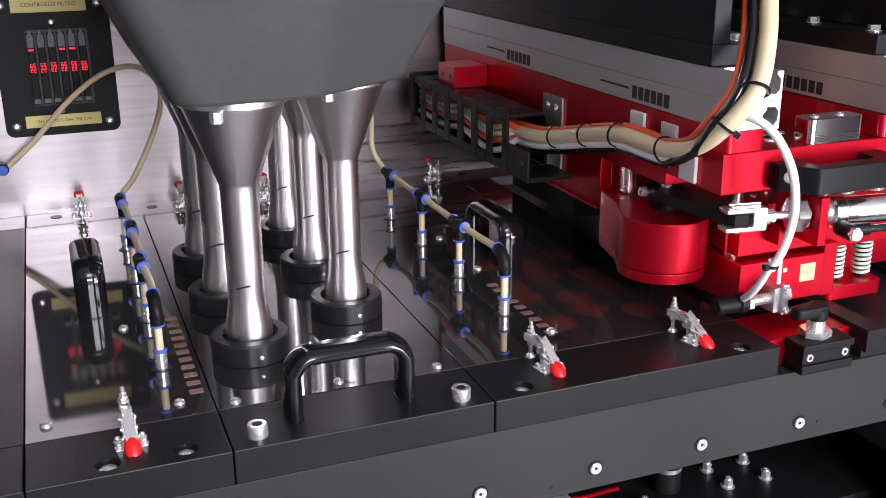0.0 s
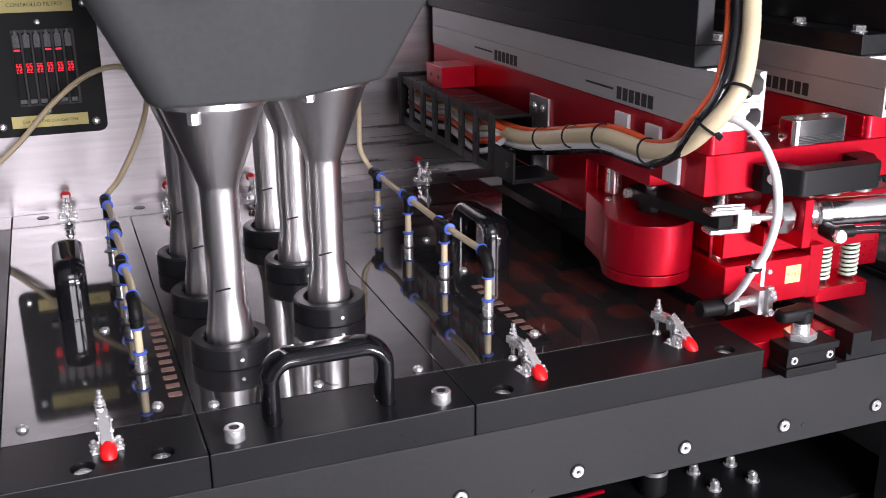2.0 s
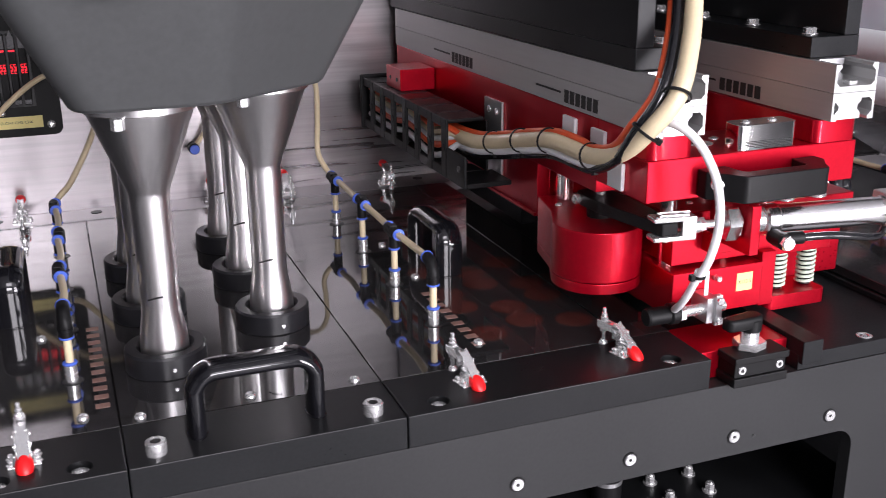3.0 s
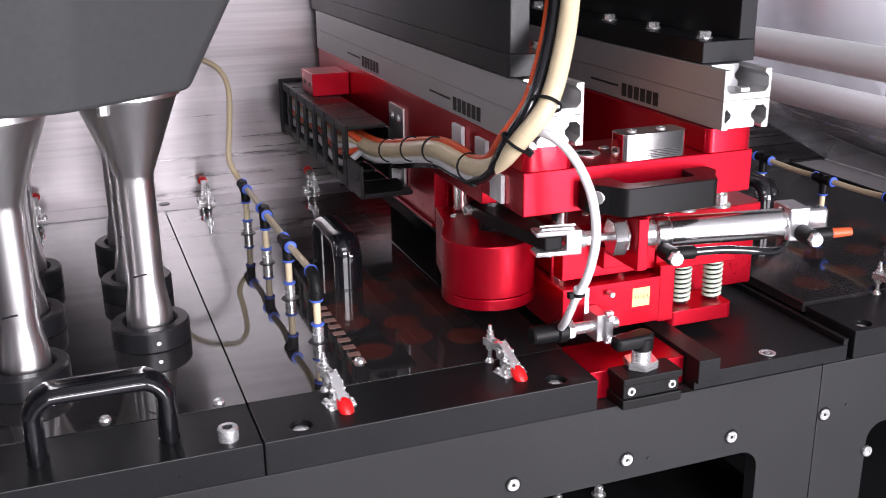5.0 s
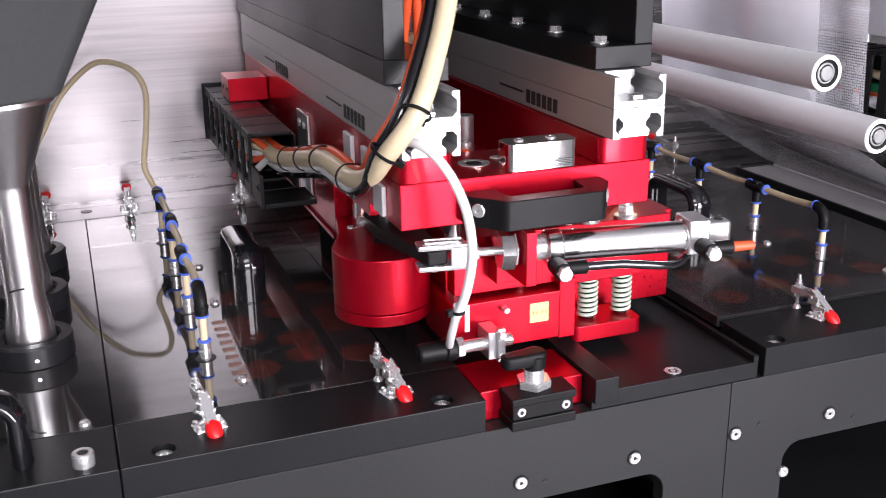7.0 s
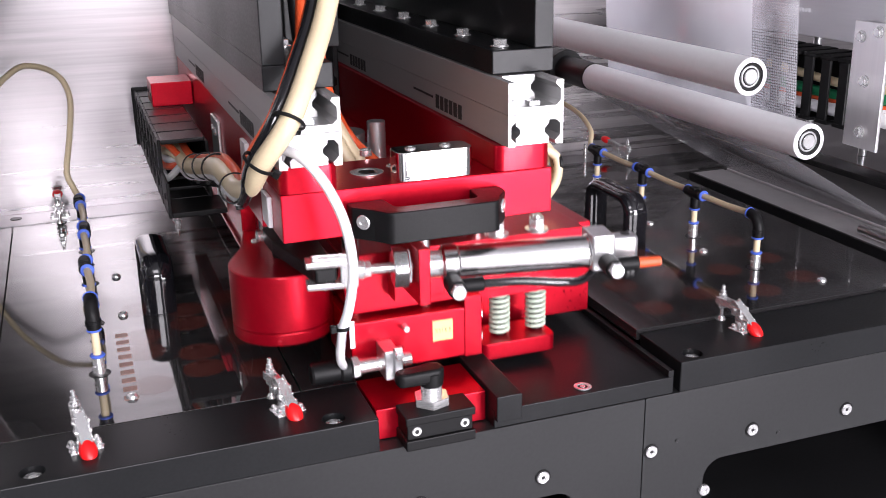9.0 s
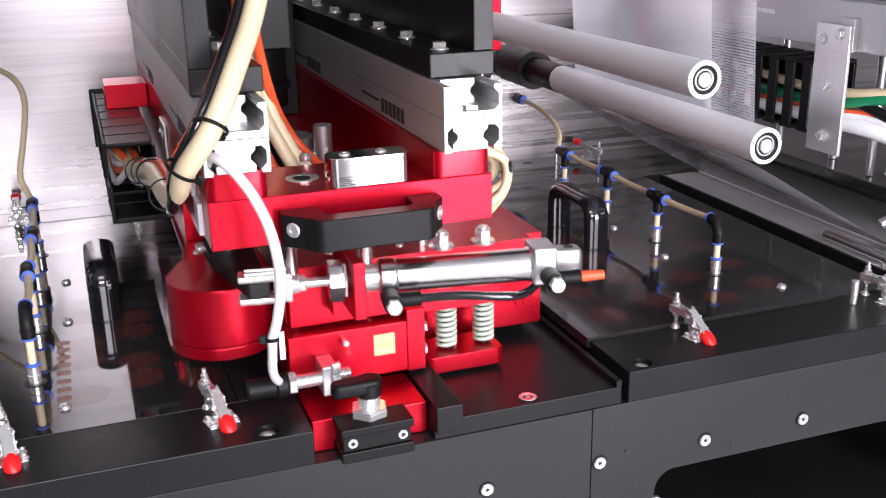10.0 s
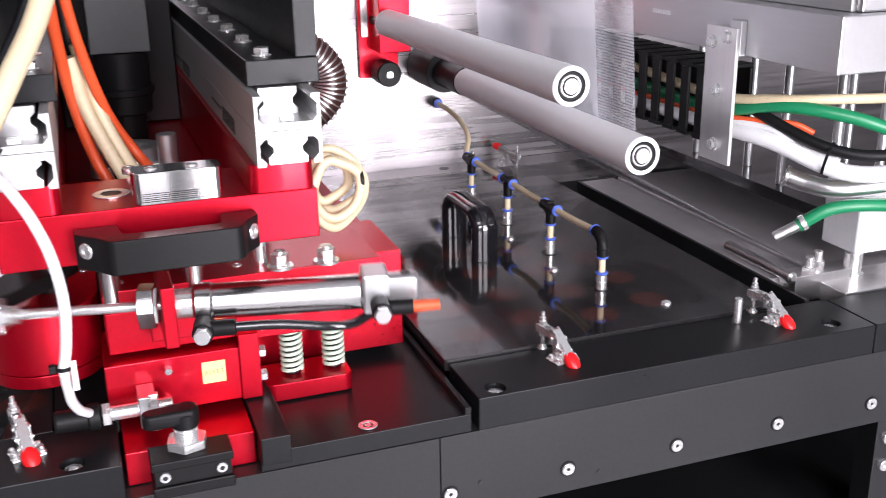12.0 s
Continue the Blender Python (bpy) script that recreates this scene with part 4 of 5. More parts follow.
part("dowel", rod(0.0032, -0.008, 0, (0.696, 0.8475, 0.017), "y"), CHROME, press_unit)
part("front_hole", rod(0.0042, -0.0006, 0, (0.706, 0.862, 0.074), "y", 0.0002), DARK, press_unit)
part("spring_foot", prism(rect(0.788, 0.870, 0.866, 0.915, 0.008), -0.0135, 0.0035, 0.0008), RED, press_unit)


def coil(x, y, z0, z1):
    turns, n = 9, 9 * 14
    pts = [(x + 0.0095 * math.cos(2 * math.pi * turns * k / n), y + 0.0095 * math.sin(2 * math.pi * turns * k / n), z0 + (z1 - z0) * k / n) for k in range(n + 1)]
    return sweep(pts, 0.0019, 6, 1, False)


for x in (0.8165, 0.857):
    part("spring", coil(x, 0.890, 0.0050, 0.0545), SPRING, press_unit, "pale green die spring")
    part("spring_core", rod(0.0068, 0.0035, 0.056, (x, 0.890, 0)), DARK, press_unit)
for z in (0.038, 0.014):
    part("stop_screw", moved(hexa(0.006, 0, 0.008), Matrix.Translation((0.781, 0.872, z)) @ AXES["x"]), CHROME, press_unit)
for x, y in ((0.811, 0.884), (0.854, 0.883)):
    part("dome_nut", moved(flange_nut(0.0085, 0.015), pose(x, y, 0.112)), CHROME, press_unit)
for x, y, z in ((0.590, 1.000, 0.099), (0.640, 0.985, 0.099), (0.67, 0.90, 0.112), (0.705, 0.91, 0.112), (0.775, 0.905, 0.112)):
    part("body_screw", moved(button_screw(0.0042, 0.002), pose(x, y, z)), CHROME, press_unit)
part("hub_post", rod(0.014, 0.098, 0.1114, (0.612, 0.945, 0)), RUBBER, press_unit)
part("clamp_tongue", rod(0.006, 0.112, 0.118, (0.735, 0.93, 0)), CHROME, press_unit)
# sensor on the front
sensor = part("sensor", lathe([(0, -0.026), (0.0085, -0.026), (0.0095, -0.024), (0.0095, 0.0), (0.0115, 0.002), (0.0115, 0.010), (0.0085, 0.011), (0, 0.011)], (0.630, 0.828, 0.022), "x", seg=28), RUBBER, press_unit, "black round proximity sensor")
part("sensor_nut", hexa(0.0105, 0.0, 0.007, (0.642, 0.828, 0.022), "x"), CHROME, sensor)
part("sensor_rod", rod(0.0062, 0.006, 0.058, (0.642, 0.828, 0.022), "x"), CHROME, sensor)
part("holder", joined(box(0.672, 0.686, 0.818, 0.847, 0.008, 0.036, 0.0008), box(0.680, 0.688, 0.814, 0.820, 0.006, 0.040, 0.0008)), ALU, sensor)
for z in (0.012, 0.034):
    part("holder_screw", rod(0.0042, -0.004, 0, (0.6838, 0.8138, z), "y"), CHROME, sensor)
part("sensor_lead", sweep([(0.6205, 0.7655, 0.092), (0.621, 0.772, 0.078), (0.622, 0.784, 0.060), (0.626, 0.800, 0.044), (0.632, 0.818, 0.031)], 0.0040, 12), WHITE, press_unit, "white sensor lead")
# bracket that carries the cylinder
part("cylinder_bracket", joined(box(0.698, 0.709, 0.792, 0.862, 0.088, 0.140, 0.001), box(0.690, 0.74, 0.842, 0.8618, 0.075, 0.098, 0.001)), RED, press_unit)
# lever, about its pivot at the origin, arm along +x
lever = part("lever", moved(joined(prism(rounded([(-0.026, -0.019), (0.03, -0.021), (0.128, -0.010), (0.136, -0.006), (0.136, 0.006), (0.128, 0.010), (0.03, 0.021), (-0.026, 0.019)], [0.012, 0.01, 0.004, 0.004, 0.004, 0.004, 0.01, 0.012], 4), -0.0065, 0.0065, 0.0008), box(0.100, 0.138, -0.010, 0.010, -0.0068, 0.0068, 0.002)), Matrix.Diagonal((0.922, 1, 1, 1))), RUBBER, press_unit, "black steel lever arm", pose(0.612, 0.945, 0.118, 0, 0, -85.6))
part("pivot_bolt", moved(cap_screw(0.0065, 0.008), pose(0, 0, 0.0065)), CHROME, lever)
part("pinch_screw", moved(cap_screw(0.0055, 0.008), Matrix.Translation((-0.012, -0.018, 0)) @ AXES["y"] @ Matrix.Rotation(math.pi, 4, "X")), CHROME, lever)
# air cylinder, about its swivel at the bracket, barrel along +x
cylinder = part("air_cylinder", lathe([(0, 0.022), (0.0150, 0.022), (0.0165, 0.024), (0.0165, 0.036), (0.0150, 0.038), (0.0150, 0.158), (0.0165, 0.160), (0.0165, 0.168), (0, 0.168)], axis="x", seg=36), BARREL, press_unit, "bright stainless air cylinder", pose(0.7035, 0.815, 0.118, 0, 0, -7))
part("front_cap", joined(rod(0.0125, 0.004, 0.022, axis="x"), hexa(0.0165, -0.0135, -0.006, axis="x", turn=0.2)), CHROME, cylinder)
part("lock_nut", hexa(0.0190, -0.022, -0.0085, axis="x", turn=0.5), BARREL, cylinder)
part("rear_cap", joined(box(0.160, 0.182, -0.017, 0.017, -0.015, 0.019, 0.002), box(0.178, 0.208, -0.009, 0.009, -0.010, 0.014, 0.004, 3)), ALU, cylinder, "square aluminium end cap")
part("rear_eye", rod(0.0045, 0.0136, 0.0144, (0.197, 0, 0)), DARK, cylinder)
for x, y, z in ((0.030, -0.016, -0.014), (0.174, -0.018, -0.006)):
    part("elbow", joined(rod(0.0085, -0.020, 0.004, (x, y, z), "y"), rod(0.0068, 0.0, 0.026, (x, y - 0.008, z), "x")), RUBBER, cylinder, "black push-in elbow")
    part("elbow_screw", moved(hexa(0.0074, 0, 0.006), Matrix.Translation((x, y - 0.020, z)) @ AXES["y"] @ Matrix.Rotation(math.pi, 4, "X")), CHROME, cylinder)
    part("elbow_slot", moved(rod(0.0062, 0.006, 0.0072, bev=0.0003), Matrix.Translation((x, y - 0.020, z)) @ AXES["y"] @ Matrix.Rotation(math.pi, 4, "X")), ALU, cylinder)
part("air_hose", sweep([(0.054, -0.024, -0.014), (0.09, -0.023, -0.015), (0.13, -0.022, -0.020), (0.15, -0.016, -0.022), (0.168, 0.0, -0.02)], 0.0042), GLOSS, cylinder, "glossy black air hose")
part("orange_tip", lathe([(0, 0.200), (0.0045, 0.200), (0.005, 0.204), (0.0042, 0.222), (0, 0.223)], (0, -0.026, -0.006), "x", 18), ORANGE, cylinder, "orange tube tip")
# rod and fork, slide inside the cylinder: fork pin at the rod's origin
fork = joined(rod(0.0042, 0.030, 0.20, axis="x"), rod(0.0085, 0.022, 0.036, axis="x"), hexa(0.0078, 0.036, 0.042, axis="x"), box(-0.016, 0.030, -0.010, 0.010, 0.0075, 0.0125, 0.0015), box(-0.016, 0.030, -0.010, 0.010, -0.0125, -0.0075, 0.0015), box(0.014, 0.030, -0.010, 0.010, -0.0124, 0.0124, 0.0015))
piston = part("piston_rod", fork, CHROME, cylinder, "bright piston rod with a fork head", pose(-0.082, 0, 0))
part("fork_pin", rod(0.0048, -0.015, 0.0155), CHROME, piston)
part("fork_clip", joined(box(-0.010, 0.026, -0.0012, 0.0012, 0.0135, 0.0165, 0.0008), box(-0.010, 0.022, -0.008, -0.005, 0.013, 0.0155, 0.0008)), ALU, piston)

# red base slab and locking knob in front of the unit
base_slab = solid("base_slab", box(0.6555, 0.7632, 0.7985, 0.865, -0.0330, -0.0025, 0.001), RED, "red anodised slab under the press unit", "machine plate")
locking_knob = thing("locking_knob", "black winged locking knob on a black clamp block", "knob")
part("block", joined(box(0.674, 0.7405, 0.7665, 0.7980, -0.0075, 0.0005, 0.0012), box(0.676, 0.7385, 0.7695, 0.7980, -0.0225, -0.0073, 0.0008), box(0.674, 0.7405, 0.7665, 0.7980, -0.0325, -0.0223, 0.0012)), RUBBER, locking_knob)
for x in (0.6845, 0.7305):
    part("socket", moved(hexa(0.0022, 0.0015, 0.0021), Matrix.Translation((x, 0.7697, -0.0145)) @ AXES["y"] @ Matrix.Rotation(math.pi, 4, "X")), DARK, locking_knob)
    part("block_screw", moved(cap_screw(0.0046, 0.002), Matrix.Translation((x, 0.7697, -0.0145)) @ AXES["y"] @ Matrix.Rotation(math.pi, 4, "X")), CHROME, locking_knob)
part("hex_nut", hexa(0.0172, 0.0005, 0.0090, (0.706, 0.789, 0), turn=0.3), CHROME, locking_knob)
part("threaded_neck", lathe([(0.0098, 0.008)] + [(0.0098 - 0.0007 * (k % 2), 0.009 + 0.0011 * k) for k in range(10)] + [(0, 0.0195)], (0.706, 0.789, 0), seg=28), CHROME, locking_knob, angle=15)
wing = rounded([(-0.034, -0.008), (-0.008, -0.0095), (0.006, -0.0105), (0.0115, -0.004), (0.0115, 0.006), (0.004, 0.0110), (-0.008, 0.009), (-0.034, 0.008)], [0.006, 0.01, 0.006, 0.004, 0.006, 0.006, 0.01, 0.006], 4)
part("wing", joined(prism(wing, 0.024, 0.037, 0.003, pose(0.706, 0.789, 0, 0, 0, 5), 3), rod(0.0112, 0.0185, 0.034, (0.706, 0.789, 0), bev=0.002)), RUBBER, locking_knob, "matt black wing grip")


# ---- cable chain and bundle beside the frame ----
cable_chain = thing("cable_chain", "black plastic cable chain with coloured cables inside", "cable chain")
part("chain_end", box(0.512, 0.572, 1.526, 1.534, 0.106, 0.190, 0.002), RUBBER, cable_chain)
part("chain_back", box(0.5675, 0.571, 1.16, 1.525, 0.116, 0.181, 0.001), RUBBER, cable_chain)
for k in range(7):
    y = 1.166 + 0.0514 * k
    link_piece = part("chain_link", joined(box(0.5150, 0.5190, y, y + 0.017, 0.110, 0.186, 0.0012), box(0.5155, 0.5185, y + 0.0175, y + 0.0510, 0.110, 0.122, 0.0008), box(0.5155, 0.5185, y + 0.0175, y + 0.0510, 0.174, 0.186, 0.0008)), RUBBER, cable_chain)
    part("crossbar", box(0.5192, 0.5674, y + 0.001, y + 0.048, 0.180, 0.185, 0.001), RUBBER, link_piece)
    part("crossbar", box(0.5192, 0.5674, y + 0.002, y + 0.040, 0.111, 0.116, 0.001), RUBBER, link_piece)
    part("pivot_pin", rod(0.0055, -0.0012, 0.0, (0.5150, y + 0.0085, 0.148), "x", 0.0004, 16), RUBBER, link_piece)
part("chain_tongue", joined(box(0.5155, 0.5190, 1.105, 1.1655, 0.110, 0.150, 0.001), box(0.5192, 0.5790, 1.105, 1.1655, 0.110, 0.116, 0.001)), RUBBER, cable_chain, "black end bracket of the chain")
part("tongue_screw", moved(button_screw(0.0042, 0.002), Matrix.Translation((0.5155, 1.122, 0.132)) @ AXES["x"] @ Matrix.Rotation(math.pi, 4, "X")), DARK, cable_chain)
for i, (m, x, z) in enumerate(((TAN, 0.528, 0.160), (ORANGE, 0.526, 0.170), (WHITE, 0.525, 0.130), (ORANGE, 0.527, 0.143), (TAN, 0.540, 0.150), (WHITE, 0.528, 0.151))):
    part("inner_cable", sweep([(0.5445, 1.125, 0.163), (0.5435, 1.165, 0.159), (x + 0.004, 1.215, z), (x + 0.001, 1.26, z - 0.006), (x, 1.34, z + 0.005), (x + 0.002, 1.42, z - 0.004), (x, 1.52, z)], 0.0042, 8), m, cable_chain)

LINE = [(0.548, 1.43, 0.150), (0.543, 1.175, 0.158), (0.549, 1.09, 0.170), (0.552, 1.02, 0.186), (0.554, 0.955, 0.199), (0.556, 0.905, 0.200), (0.558, 0.868, 0.200), (0.561, 0.822, 0.213), (0.566, 0.788, 0.240), (0.587, 0.776, 0.274), (0.611, 0.797, 0.314), (0.636, 0.832, 0.358), (0.660, 0.868, 0.43), (0.684, 0.91, 0.56)]
cable_bundle = thing("cable_bundle", "bundle of cream, orange, black and white cables with black ties", "cable bundle")


def strand(name, flat, upright, r, m, label):
    """A cable off the bundle's line by flat = (dx, dz) on the level run and by upright = (dx, dy) on the rise."""
    pts = []
    for i, (x, y, z) in enumerate(LINE):
        f = min(1.0, max(0.0, (i - 5.5) / 3))
        pts.append((x + flat[0] * (1 - f) + upright[0] * f, y + upright[1] * f, z + flat[1] * (1 - f)))
    part(name, sweep(pts, r, 14, 8), m, cable_bundle, label)


strand("cream_cable", (0, 0), (0.002, -0.003), 0.0088, TAN, "thick cream cable")
strand("orange_cable", (0.006, 0.0085), (-0.007, 0.020), 0.0045, ORANGE, "orange cable")
strand("black_cable", (0.004, -0.0165), (-0.0075, 0.009), 0.0055, GLOSS, "glossy black cable")
strand("white_cable", (-0.001, -0.0115), (0.006, 0.010), 0.0042, WHITE, "white cable")
for i in (2, 3, 4, 6, 8, 9):
    p, q = Vector(LINE[i]), Vector(LINE[i + 1])
    d = (q - p).normalized()
    m = Matrix.Translation(p) @ d.to_track_quat("Z", "Y").to_matrix().to_4x4()
    tie = joined(moved(ring(0.0128, 0.0142, -0.0014, 0.0014, bev=0.0003, seg=20), m @ Matrix.Translation((-0.002, 0, 0))), moved(box(-0.003, 0.003, -0.019, -0.013, -0.003, 0.003, 0.0006), m))
    part("tie", tie, RUBBER, cable_bundle, "black cable tie")
white_hose = thing("white_hose", "white hose arching down before the red frame", "hose")
part("hose", sweep([(0.586, 0.814, 0.234), (0.588, 0.800, 0.2445), (0.594, 0.781, 0.2455), (0.604, 0.766, 0.236), (0.615, 0.757, 0.217), (0.624, 0.751, 0.190), (0.628, 0.750, 0.155), (0.625, 0.756, 0.120), (0.620, 0.766, 0.095)], 0.0043, 14), WHITE, white_hose)
part("tie", ring(0.0052, 0.0064, -0.0015, 0.0015, (0.6205, 0.765, 0.098), bev=0.0003), RUBBER, white_hose, "black cable tie")
part("tie_tail", box(0.6255, 0.6300, 0.7615, 0.7625, 0.079, 0.104, 0.0005), WHITE, white_hose)
part("tie_head", box(0.610, 0.615, 0.762, 0.768, 0.095, 0.101, 0.0006), RUBBER, white_hose)

# hoses inside the frame and coils at its far side
inner_loom = thing("inner_loom", "orange, cream and black hoses inside the red frame", "cable bundle")
for name, m, r, pts in (("orange_hose", ORANGE, 0.0055, [(0.645, 0.93, 0.50), (0.642, 0.94, 0.38), (0.648, 0.99, 0.28), (0.662, 1.0, 0.21), (0.680, 0.99, 0.168)]),
                        ("orange_hose", ORANGE, 0.005, [(0.650, 0.93, 0.50), (0.655, 0.96, 0.36), (0.675, 1.0, 0.26), (0.700, 1.02, 0.205), (0.725, 0.99, 0.175)]),
                        ("cream_hose", TAN, 0.0065, [(0.652, 0.99, 0.30), (0.662, 0.995, 0.25), (0.680, 0.985, 0.205), (0.697, 0.97, 0.17)]),
                        ("cream_hose", TAN, 0.0065, [(0.660, 1.00, 0.31), (0.672, 1.005, 0.25), (0.690, 0.995, 0.205), (0.709, 0.975, 0.17)]),
                        ("black_hose", RUBBER, 0.006, [(0.648, 1.02, 0.40), (0.655, 1.03, 0.30), (0.670, 1.02, 0.23), (0.69, 1.0, 0.168)])):
    part(name, sweep(pts, r), m, inner_loom)
hose_coil = thing("hose_coil", "loose coil of cream hose beside the red frame", "hose")
for k, (r, dx, dz, lean) in enumerate(((0.026, 0, 0, 0.3), (0.031, 0.003, -0.006, 0.5), (0.022, -0.004, 0.006, 0.1), (0.029, 0.006, 0.002, -0.2))):
    pts = []
    for j in range(17):
        w = 2 * math.pi * j / 15 + k
        pts.append((0.880 + dx + 0.9 * r * math.cos(w) * (1 + 0.12 * math.sin(2 * w + k)), 0.935 + 0.010 * k + lean * r * math.sin(w + k), 0.166 + dz + r * math.sin(w) * (1 + 0.1 * math.cos(3 * w))))
    part("coil", sweep(pts, 0.0048, 10, 4), TAN, hose_coil)
part("tie", ring(0.008, 0.0095, -0.002, 0.002, (0.905, 0.94, 0.172), "x"), RUBBER, hose_coil, "black cable tie")
spiral_duct = thing("spiral_duct", "brown spiral suction duct behind the angle beam", "duct")
axis = smooth_path([(0.93, 1.50, 0.235), (0.975, 1.50, 0.225), (1.008, 1.50, 0.195), (1.008, 1.50, 0.155), (0.975, 1.50, 0.125), (0.93, 1.50, 0.115)], 6)
part("duct_body", sweep(axis, 0.026, 20, 1, False), DUCT, spiral_duct)
for i in range(1, len(axis) - 1):
    d = (axis[i + 1] - axis[i - 1]).normalized()
    part("wire_turn", moved(ring(0.0262, 0.0285, -0.0013, 0.0013, bev=0.0003, seg=24), Matrix.Translation(axis[i]) @ d.to_track_quat("Z", "Y").to_matrix().to_4x4()), ALU, spiral_duct, "bright wire turn")

# ---- rollers and film at the discharge side ----
def roller(x, z, y0, y1, sleeve0, carrier, label):
    ob = thing("roller", label, "roller", group="film rollers")
    part("sleeve", lathe([(0.0155, y0), (0.0195, y0), (0.0205, y0 + 0.001), (0.0205, y1), (0.0155, y1)], (x, 0, z), "y", 40), ROLLER, ob, "white coated sleeve")
    part("bearing", ring(0.0085, 0.0153, y0 + 0.002, y0 + 0.010, (x, 0, z), "y"), RUBBER, ob, "dark bearing ring")
    part("bearing_race", ring(0.0098, 0.0118, y0 + 0.0012, y0 + 0.004, (x, 0, z), "y"), ALU, ob)
    part("shaft", rod(0.0083, y0 - 0.0005, y1 + 0.02, (x, 0, z), "y"), CHROME, ob, "bright shaft end")
    part("carrier", rod(carrier, y1 + 0.001, sleeve0, (x, 0, z), "y"), RUBBER, ob, "black shaft carrier")
    part("carrier_flange", rod(carrier * 1.45, sleeve0, 1.598, (x, 0, z), "y"), RUBBER, ob, "black round flange")
    return ob


roller(1.1145, 0.2525, 0.905, 1.525, 1.53, 0.008, "white roller with a bright shaft end, over the table")
roller(1.1975, 0.1745, 0.903, 1.405, 1.50, 0.0215, "white roller on a black carrier below another")
roller_bracket = thing("roller_bracket", "red bracket with black wheel on the back wall", "bracket")
part("bracket_plate", box(1.085, 1.150, 1.590, 1.5975, 0.16, 0.36, 0.001), RED, roller_bracket)
part("bracket_arm", box(1.105, 1.155, 1.54, 1.5895, 0.205, 0.30, 0.001), RED, roller_bracket)
part("slotted_plate", box(1.088, 1.1, 1.5845, 1.5898, 0.225, 0.30, 0.001), CHROME, roller_bracket)
part("wheel", rod(0.020, 1.535, 1.575, (1.118, 0, 0.172), "y", 0.002), RUBBER, roller_bracket, "black rubber wheel")
part("wheel_screw", moved(cap_screw(0.006, 0.003), Matrix.Translation((1.118, 1.535, 0.172)) @ AXES["y"] @ Matrix.Rotation(math.pi, 4, "X")), CHROME, roller_bracket)


def sheet(corners, thick=0.0003):
    a, b, c, d = [Vector(p) for p in corners]
    n = (b - a).cross(d - a).normalized() * thick
    bm = bmesh.new()
    v = [bm.verts.new(p) for p in (a, b, c, d, a + n, b + n, c + n, d + n)]
    for f in ((3, 2, 1, 0), (4, 5, 6, 7), (0, 1, 5, 4), (1, 2, 6, 5), (2, 3, 7, 6), (3, 0, 4, 7)):
        bm.faces.new([v[k] for k in f])
    return bm


film_web = thing("film_web", "clear packaging film web running round the rollers", "film")
# underside of the web, shade put into its grey colour
part("lower_run", sheet([(1.190, 0.930, 0.155), (1.455, 0.960, 0.004), (1.455, 1.405, 0.004), (1.190, 1.400, 0.155)]), FILM_SHADED, film_web)
part("upper_run", sheet([(1.2185, 1.04, 0.185), (1.2185, 1.40, 0.185), (1.195, 1.40, 0.50), (1.195, 1.04, 0.50)]), FILM, film_web)
part("perforated_edge", sheet([(1.2185, 0.955, 0.185), (1.2185, 1.0395, 0.185), (1.195, 1.0395, 0.50), (1.195, 0.955, 0.50)]), FILM_DOTS, film_web, "dotted perforated film edge")
for o in film_web.children:
    o.visible_shadow = False

# gutter and sloped tray to the right of the cover plate
discharge_tray = thing("discharge_tray", "sloped stainless discharge tray beside a dark gutter", "tray")
part("gutter", box(1.3535, 1.40, 0.8585, 1.411, -0.033, -0.03, 0.0004), DARK, discharge_tray)
part("gutter_side", box(1.386, 1.391, 0.8585, 1.411, -0.0298, 0.002, 0.0004), DARK, discharge_tray, "black gutter side")
part("sheet", box(1.3915, 1.452, 0.93, 1.41, -0.012, 0.001, 0.002), SATIN, discharge_tray, "satin stainless sheet along the gutter")
part("groove", box(1.4525, 1.4575, 0.93, 1.41, -0.012, -0.006, 0.0004), DARK, discharge_tray, "dark groove between the sheets")
part("sheet", box(1.458, 1.60, 0.93, 1.41, -0.012, 0.002, 0.002), SATIN, discharge_tray, "satin stainless sheet below the cable loom")
part("side_block", box(1.482, 1.60, 0.895, 0.955, 0.030, 0.110, 0.003), WHITE, discharge_tray, "white block at the tray corner")
part("block_foot", joined(rod(0.0105, 0.004, 0.0295, (1.492, 0.908, 0)), rod(0.0135, 0.002, 0.006, (1.492, 0.908, 0))), CHROME, discharge_tray, "bright foot under the white block")
part("knob", rod(0.013, 0.845, 0.868, (1.518, 0, 0.014), "y", 0.003), RUBBER, discharge_tray, "black round knob")
part("corner_plate", box(1.440, 1.60, 0.858, 0.8995, -0.02, 0.002, 0.001), STEEL, discharge_tray, "bright steel corner plate")
part("back_plate", box(1.3535, 1.60, 1.4115, 1.5355, -0.02, 0.003, 0.0006), TINTED, discharge_tray)
part("tray_front", box(1.405, 1.60, 0.90, 0.929, -0.02, 0.012, 0.001), STEEL, discharge_tray)
part("tray_rail", rod(0.0065, 0.90, 1.03, (1.402, 0, 0.011), "y", 0.003), STEEL, discharge_tray, "bright steel rod along the gutter")
for x, y in ((1.455, 0.925), (1.432, 0.912)):
    post = thing("steel_post", "short steel post with nut at the tray corner", "post", pose(x, y, -0.02), "steel posts")
    part("shaft", rod(0.0052, 0, 0.05), CHROME, post)
    part("nut", moved(hexa(0.0080, 0.032, 0.038), pose(0, 0, 0)), CHROME, post)

